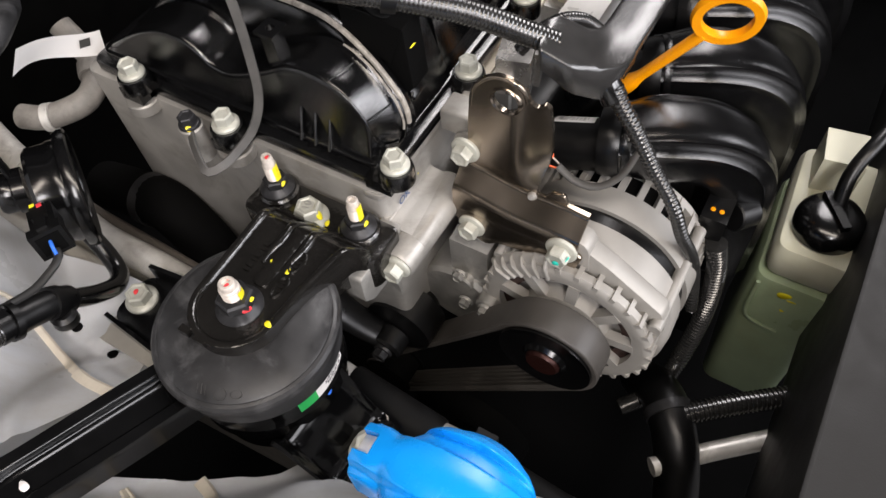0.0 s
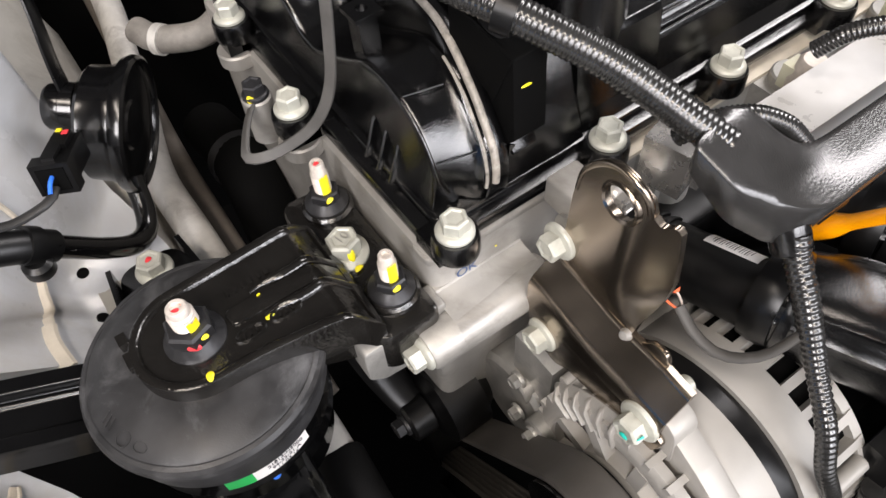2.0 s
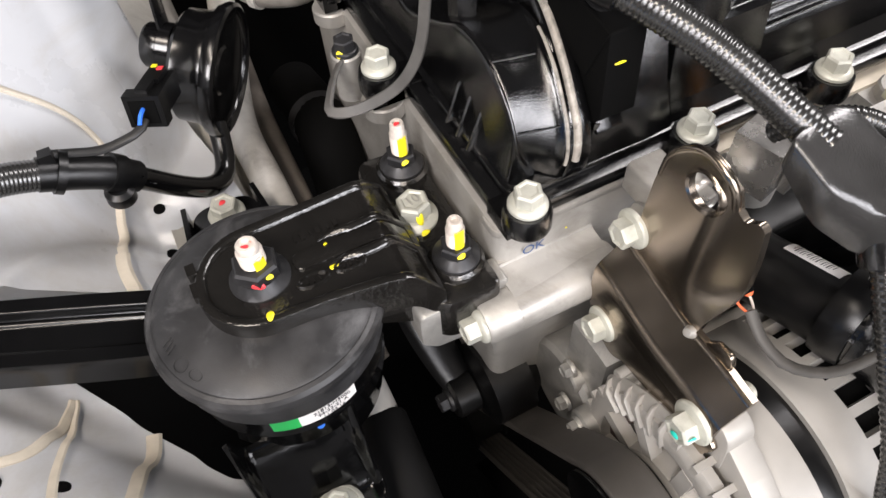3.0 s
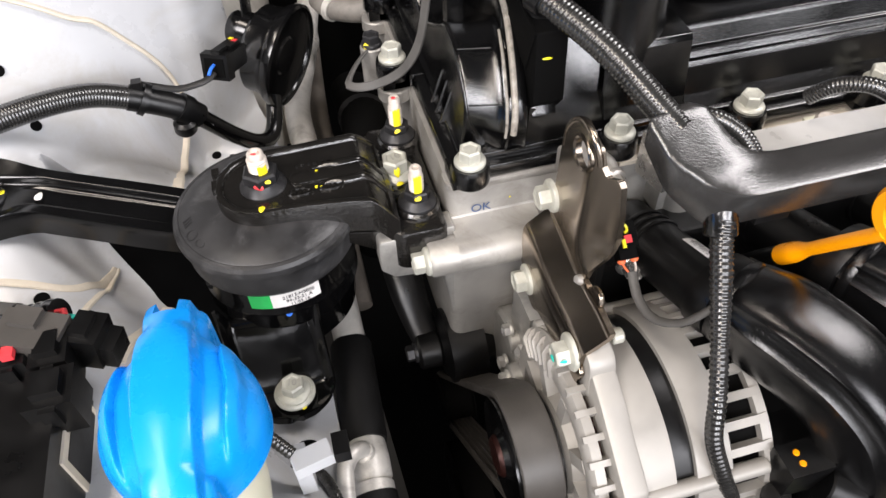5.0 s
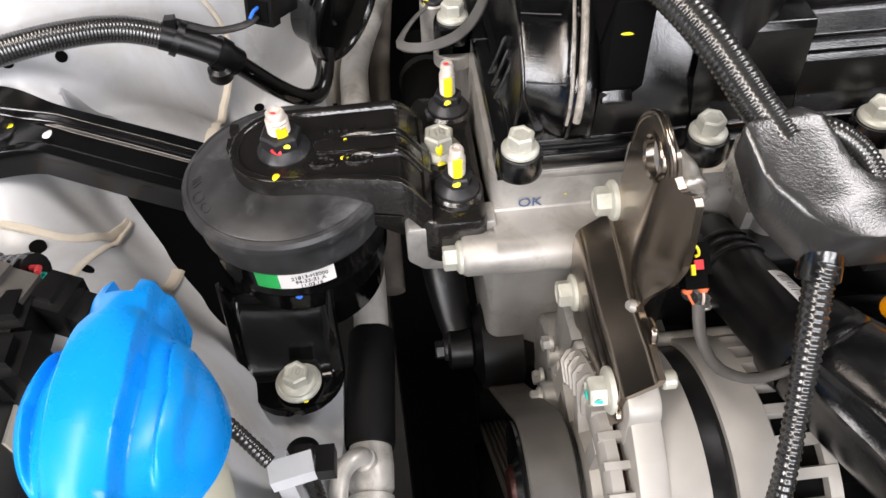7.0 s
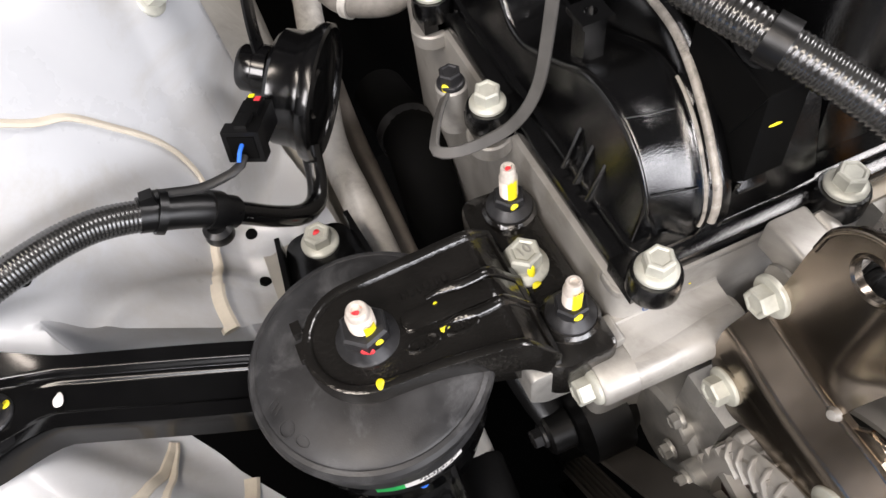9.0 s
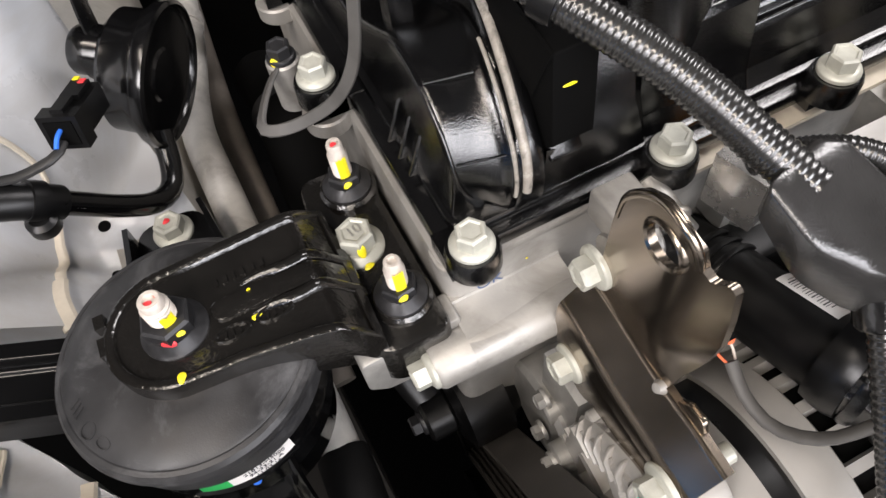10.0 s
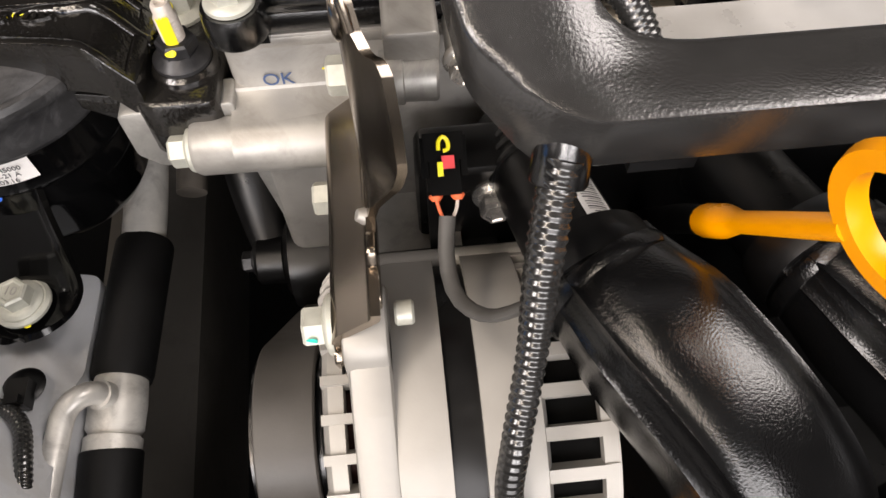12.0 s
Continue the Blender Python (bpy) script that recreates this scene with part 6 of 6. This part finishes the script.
# ---- hose along the wing ----
wing = thing("wing_harness", "black corrugated harness lying along the white wing", "hose", (-0.2, 0.14, 0.76))
part("sleeve", Shape().tube([(-0.36, 0.05, 0.79), (-0.30, 0.085, 0.795), (-0.25, 0.113, 0.795), (-0.21, 0.132, 0.788), (-0.177, 0.138, 0.774)], 0.0078, 18, rings=(0.0019, 0.00025)), CORR, wing)
part("tape_wrap", Shape().tube([(-0.188, 0.137, 0.779), (-0.172, 0.138, 0.771), (-0.158, 0.138, 0.763), (-0.15, 0.141, 0.753)], 0.0086, 16), BLACK, wing)
part("tail", Shape().tube([(-0.155, 0.139, 0.760), (-0.1445, 0.1455, 0.7425), (-0.132, 0.152, 0.724), (-0.119, 0.159, 0.709), (-0.109, 0.169, 0.703), (-0.1035, 0.181, 0.708), (-0.100, 0.195, 0.722)], 0.0062, 18), GLOSS, wing)
part("collar", Shape().tube([(-0.1600, 0.1378, 0.7652), (-0.1575, 0.1385, 0.7625), (-0.1555, 0.1392, 0.7600)], 0.0098, 18, 0.001), BLACK, wing)
part("printed_mark", Shape().sheet(lambda u, v: (-0.1500 + 0.0068 * u + 0.001 * v, 0.1385 + 0.0036 * u - 0.0026 * v, 0.7555 - 0.0100 * u - 0.0012 * v), 3, 2), PAPER, wing, "worn white print on the sleeve")
part("clip", Shape().lathe([(0, 0), (0.006, 0), (0.0075, 0.002), (0.0075, 0.008), (0.005, 0.010), (0, 0.010)], (-0.160, 0.1335, 0.7475), (0.1, -0.1, 1), 20), BLACK, wing)
part("tie", Shape().lathe([(0.0095, -0.002), (0.011, -0.002), (0.011, 0.002), (0.0095, 0.002), (0.0095, -0.002)], (-0.179, 0.138, 0.775), (0.75, -0.05, -0.5), 20).box((-0.18, 0.138, 0.786), (0.006, 0.006, 0.006), 0.001), BLACK, wing)

# ---- pipes between wing and engine ----
ac = thing("refrigerant_pipe", "dull aluminium pipe with a black foam sleeve", "pipe", (-0.085, 0.02, 0.63))
part("pipe", Shape().tube([(-0.03, 0.6, 0.73), (-0.045, 0.43, 0.70), (-0.06, 0.352, 0.684), (-0.0685, 0.304, 0.682), (-0.0785, 0.262, 0.682), (-0.085, 0.222, 0.681), (-0.0845, 0.17, 0.679), (-0.084, 0.1, 0.667), (-0.083, 0.02, 0.648), (-0.0845, -0.03, 0.641), (-0.087, -0.066, 0.638)], 0.0108, 20), PIPE, ac)
part("collar", Shape().lathe([(0.0105, -0.006), (0.0122, -0.006), (0.0128, 0), (0.0122, 0.006), (0.0105, 0.006), (0.0105, -0.006)], (-0.0635, 0.332, 0.683), (-0.17, -0.98, -0.05), 28), PIPE, ac)
part("foam_sleeve", Shape().lathe([(0.009, 0), (0.0135, 0), (0.0142, 0.002), (0.0142, 0.07), (0.0135, 0.073), (0.009, 0.073), (0.009, 0)], (-0.0832, 0.006, 0.6425), (-0.004, -0.072, -0.0045), 28), FOAM, ac, "black foam sleeve")
part("fitting", Shape().lathe([(0, 0), (0.0118, 0), (0.0122, 0.004), (0.0128, 0.012), (0.0126, 0.024), (0.0112, 0.026), (0.0112, 0.027), (0.0126, 0.028), (0.0126, 0.036), (0, 0.036)], (-0.087, -0.066, 0.638), (-0.03, -1, -0.09), 28), PIPE, ac)
part("port", Shape().lathe([(0.0042, 0), (0.0064, 0), (0.0066, 0.005), (0.0042, 0.006), (0.0042, 0)], (-0.0885, -0.078, 0.6475), (-0.3, -0.15, 1), 20), PIPE, ac)
part("side_pipe", Shape().tube([(-0.089, -0.0785, 0.65), (-0.0905, -0.079, 0.6555), (-0.095, -0.082, 0.659), (-0.1005, -0.088, 0.658), (-0.103, -0.1, 0.655), (-0.1045, -0.125, 0.652), (-0.105, -0.17, 0.646)], 0.0052, 16, 0.003), PIPE, ac)
part("lower_sleeve", Shape().cyl((-0.088, -0.098, 0.635), (-0.089, -0.18, 0.62), 0.0135, 24, 0.002), FOAM, ac)
second_pipe = thing("return_pipe", "dusty tan pipe beside the aluminium pipe", "pipe", (-0.067, 0.2, 0.65))
part("pipe", Shape().tube([(-0.04, 0.6, 0.67), (-0.055, 0.4, 0.664), (-0.062, 0.32, 0.658), (-0.066, 0.265, 0.656), (-0.068, 0.2, 0.655), (-0.069, 0.12, 0.645), (-0.069, 0.05, 0.625)], 0.0085, 16), TANPIPE, second_pipe)
flat = thing("ground_strap", "grey taped flat cable looping up over the engine", "cable", (-0.03, 0.11, 0.785))
part("strap", Shape().ribbon([(-0.030, 0.1335, 0.787), (-0.0385, 0.124, 0.786), (-0.046, 0.113, 0.784), (-0.0495, 0.1055, 0.781), (-0.043, 0.1005, 0.781), (-0.03, 0.096, 0.785), (-0.016, 0.091, 0.795), (-0.006, 0.089, 0.812), (0.0, 0.0915, 0.835), (0.006, 0.097, 0.87), (0.014, 0.112, 0.92), (0.026, 0.135, 0.98)],
     0.0056, 0.0021, [(-0.6, 0.3, 0.7), (-0.7, 0.2, 0.6), (-0.8, -0.2, 0.5), (-0.5, -0.8, 0.4), (0.1, -0.9, 0.5), (0.1, -0.85, 0.6), (-0.3, -0.8, 0.55), (-0.75, -0.55, 0.3), (-0.75, -0.6, 0.25), (-0.7, -0.7, 0.2), (-0.7, -0.7, 0.2), (-0.7, -0.7, 0.2)]), TAPE, flat)
flange_bolt(flat, (-0.028, 0.135, 0.7885), (0, 0, 1), 0.010, 0.007, 0.008, mat=BNUT)
part("lug", Shape().cyl((-0.028, 0.135, 0.76), (-0.028, 0.135, 0.7885), 0.008, 18, 0.001), ALU, flat)
dab(flat, (-0.0325, 0.131, 0.7905), (0.004, 0.005), YELLOW, axis=(-0.5, -0.6, 0.5))

# ---- clutter in front of the wing ----
loom = thing("cable_clip", "black push-in clip holding a cable on the wing", "clip", (-0.121, -0.0745, 0.654))
part("button", Shape().lathe([(0, 0), (0.0085, 0), (0.009, 0.0012), (0.007, 0.0026), (0, 0.003)], (-0.121, -0.0735, 0.656), (0.1, 0.1, 1), 24), BLACK, loom)
part("body", Shape().box((-0.1195, -0.079, 0.661), (0.009, 0.012, 0.008), 0.0015).box((-0.1195, -0.083, 0.6655), (0.006, 0.004, 0.004), 0.0008), BLACK, loom)
part("cable", Shape().tube([(-0.13, -0.083, 0.664), (-0.121, -0.087, 0.664), (-0.113, -0.096, 0.665), (-0.1075, -0.115, 0.667), (-0.104, -0.15, 0.66)], 0.0036, 12, rings=(0.0024, 0.0003)), CORR, loom)

fuse = thing("relay_box", "black relay box with connectors beside the wing", "relay box", (-0.25, -0.09, 0.70))
part("body", Shape().box((-0.268, -0.115, 0.735), (0.11, 0.11, 0.085), 0.006), BLACK, fuse)
for k, (x, y, w) in enumerate(((-0.214, -0.061, 0.016), (-0.231, -0.057, 0.014), (-0.247, -0.055, 0.014), (-0.264, -0.055, 0.015), (-0.212, -0.083, 0.02))):
    plugs = part("plug", Shape().box((x, y, 0.776), (w, 0.02, 0.022), 0.002).box((x, y, 0.788), (w * 0.6, 0.012, 0.006), 0.001).box((x, y - 0.011, 0.78), (w * 0.35, 0.003, 0.012), 0.0008), BLACK, fuse)
    part("lead", Shape().tube([(x, y + 0.006, 0.78), (x - 0.004, y + 0.018, 0.783), (x - 0.018, y + 0.03, 0.776), (x - 0.05, y + 0.04, 0.765)], 0.0026, 8), CORR, fuse)
part("lock", Shape().box((-0.229, -0.063, 0.7905), (0.005, 0.006, 0.003), 0.0006), RED, fuse, "red lock")
tan_label = part("label", Shape().box((-0.2124, -0.0870, 0.7500), (0.0012, 0.044, 0.034), 0.0004), SEALER, fuse, "tan paper label")
part("print", Shape().box((-0.2117, -0.0870, 0.7500), (0.0006, 0.036, 0.024), 0), PANEL, tan_label, "dark printed field")
taped = thing("taped_loom", "black taped wiring loom with a grey connector", "wiring loom", (-0.23, -0.03, 0.745))
part("loom", Shape().tube([(-0.36, 0.015, 0.777), (-0.30, -0.004, 0.774), (-0.262, -0.017, 0.771), (-0.235, -0.028, 0.771), (-0.215, -0.034, 0.777)], 0.0082, 16, rings=(0.006, 0.0004)), GLOSS, taped)
part("tape_band", Shape().tube([(-0.248, -0.023, 0.771), (-0.243, -0.025, 0.771), (-0.238, -0.027, 0.771)], 0.0088, 16), TAPE, taped, "grey cloth tape band")
part("wire", Shape().tube([(-0.217, -0.034, 0.779), (-0.211, -0.037, 0.782), (-0.209, -0.043, 0.785)], 0.0014, 8), RED, taped, "red wire")
part("wire", Shape().tube([(-0.215, -0.036, 0.776), (-0.208, -0.039, 0.779), (-0.206, -0.045, 0.783)], 0.0014, 8), TEAL, taped, "teal wire")
lt = pose(0, 0, 0, 0, 8, -20)
part("connector", Shape().box((-0.222, -0.052, 0.783), (0.028, 0.02, 0.018), 0.0015, turn=lt).box((-0.222, -0.047, 0.7935), (0.012, 0.01, 0.004), 0.0008, turn=lt), BELT, taped, "dark grey connector housing")
part("connector", Shape().box((-0.2, -0.053, 0.776), (0.014, 0.018, 0.02), 0.0012, turn=lt).box((-0.2, -0.053, 0.787), (0.008, 0.012, 0.004), 0.0008, turn=lt).box((-0.191, -0.056, 0.771), (0.006, 0.014, 0.014), 0.001, turn=lt), BLACK, taped)
clipw = thing("harness_clip", "cream plastic clip holding a thin black tube", "clip", (-0.13, -0.085, 0.67))
zc = 0.722
part("body", Shape().box((-0.113, -0.112, zc), (0.019, 0.010, 0.009), 0.0028, turn=pose(0, 0, 0, 0, 0, 12)).box((-0.12, -0.106, zc - 0.02), (0.008, 0.008, 0.04), 0.002), WHITE, clipw)
part("tube", Shape().tube([(-0.19, -0.06, 0.745), (-0.165, -0.075, 0.744), (-0.141, -0.093, 0.741), (-0.122, -0.109, zc + 0.004)], 0.0034, 10, rings=(0.0024, 0.0003)), CORR, clipw)
part("hook", Shape().box((-0.0985, -0.11, zc + 0.001), (0.008, 0.012, 0.009), 0.002), BLACK, clipw)

# ---- dark clutter behind the horn ----
elbow = thing("heater_hose", "pale dusty hose elbow behind the engine", "hose", (-0.04, 0.25, 0.76))
part("hose", Shape().tube([(-0.046, 0.318, 0.73), (-0.04, 0.302, 0.73), (-0.028, 0.291, 0.73), (-0.01, 0.285, 0.73), (0.008, 0.292, 0.733), (0.02, 0.305, 0.74), (0.024, 0.33, 0.76)], 0.0095, 20), DUSTY, elbow)
part("clamp", Shape().lathe([(0.0092, -0.0055), (0.0118, -0.0055), (0.0122, 0), (0.0118, 0.0055), (0.0092, 0.0055), (0.0092, -0.0055)], (0.013, 0.297, 0.736), (0.65, 0.65, 0.3), 28), DUSTY, elbow)
part("clamp", Shape().lathe([(0.0092, -0.003), (0.0108, -0.003), (0.0108, 0.003), (0.0092, 0.003), (0.0092, -0.003)], (-0.037, 0.2975, 0.73), (0.6, -0.75, 0), 28), PIPE, elbow)
lower = thing("bypass_hose", "thick black rubber hose low behind the mount", "hose", (-0.028, 0.22, 0.65))
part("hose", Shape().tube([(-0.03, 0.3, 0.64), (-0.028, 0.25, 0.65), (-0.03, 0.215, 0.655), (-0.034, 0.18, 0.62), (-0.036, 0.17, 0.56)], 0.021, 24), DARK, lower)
part("clamp", Shape().lathe([(0.021, -0.005), (0.0225, -0.005), (0.0225, 0.005), (0.021, 0.005), (0.021, -0.005)], (-0.0285, 0.24, 0.652), (0, -1, 0.1), 32), BNUT, lower)
tag = thing("paper_tag", "white printed paper tag wrapped on a hose", "paper tag", (-0.03, 0.26, 0.79))
part("sheet", Shape().sheet(lambda u, v: (-0.054 + 0.063 * u + 0.011 * (1 - 0.5 * u) * v, 0.262 + 0.006 * math.sin(u * 4.5) * (1 - v) - 0.003 * v, 0.7985 - 0.0245 * u + 0.0025 * math.sin(u * 5) + 0.0155 * v), 16, 6), PAPER, tag)
part("print", Shape().sheet(lambda u, v: (-0.006 + 0.008 * u + 0.002 * v, 0.2575 - 0.001 * v, 0.7865 - 0.0032 * u + 0.006 * v), 2, 2), TAPE, tag, "grey printed square")
single("rear_hose", Shape().tube([(-0.16, 0.33, 0.82), (-0.11, 0.26, 0.835), (-0.07, 0.24, 0.838), (-0.03, 0.27, 0.83), (0.0, 0.33, 0.8)], 0.008, 14), RUBBER, "black rubber hose behind the horn", "hose")
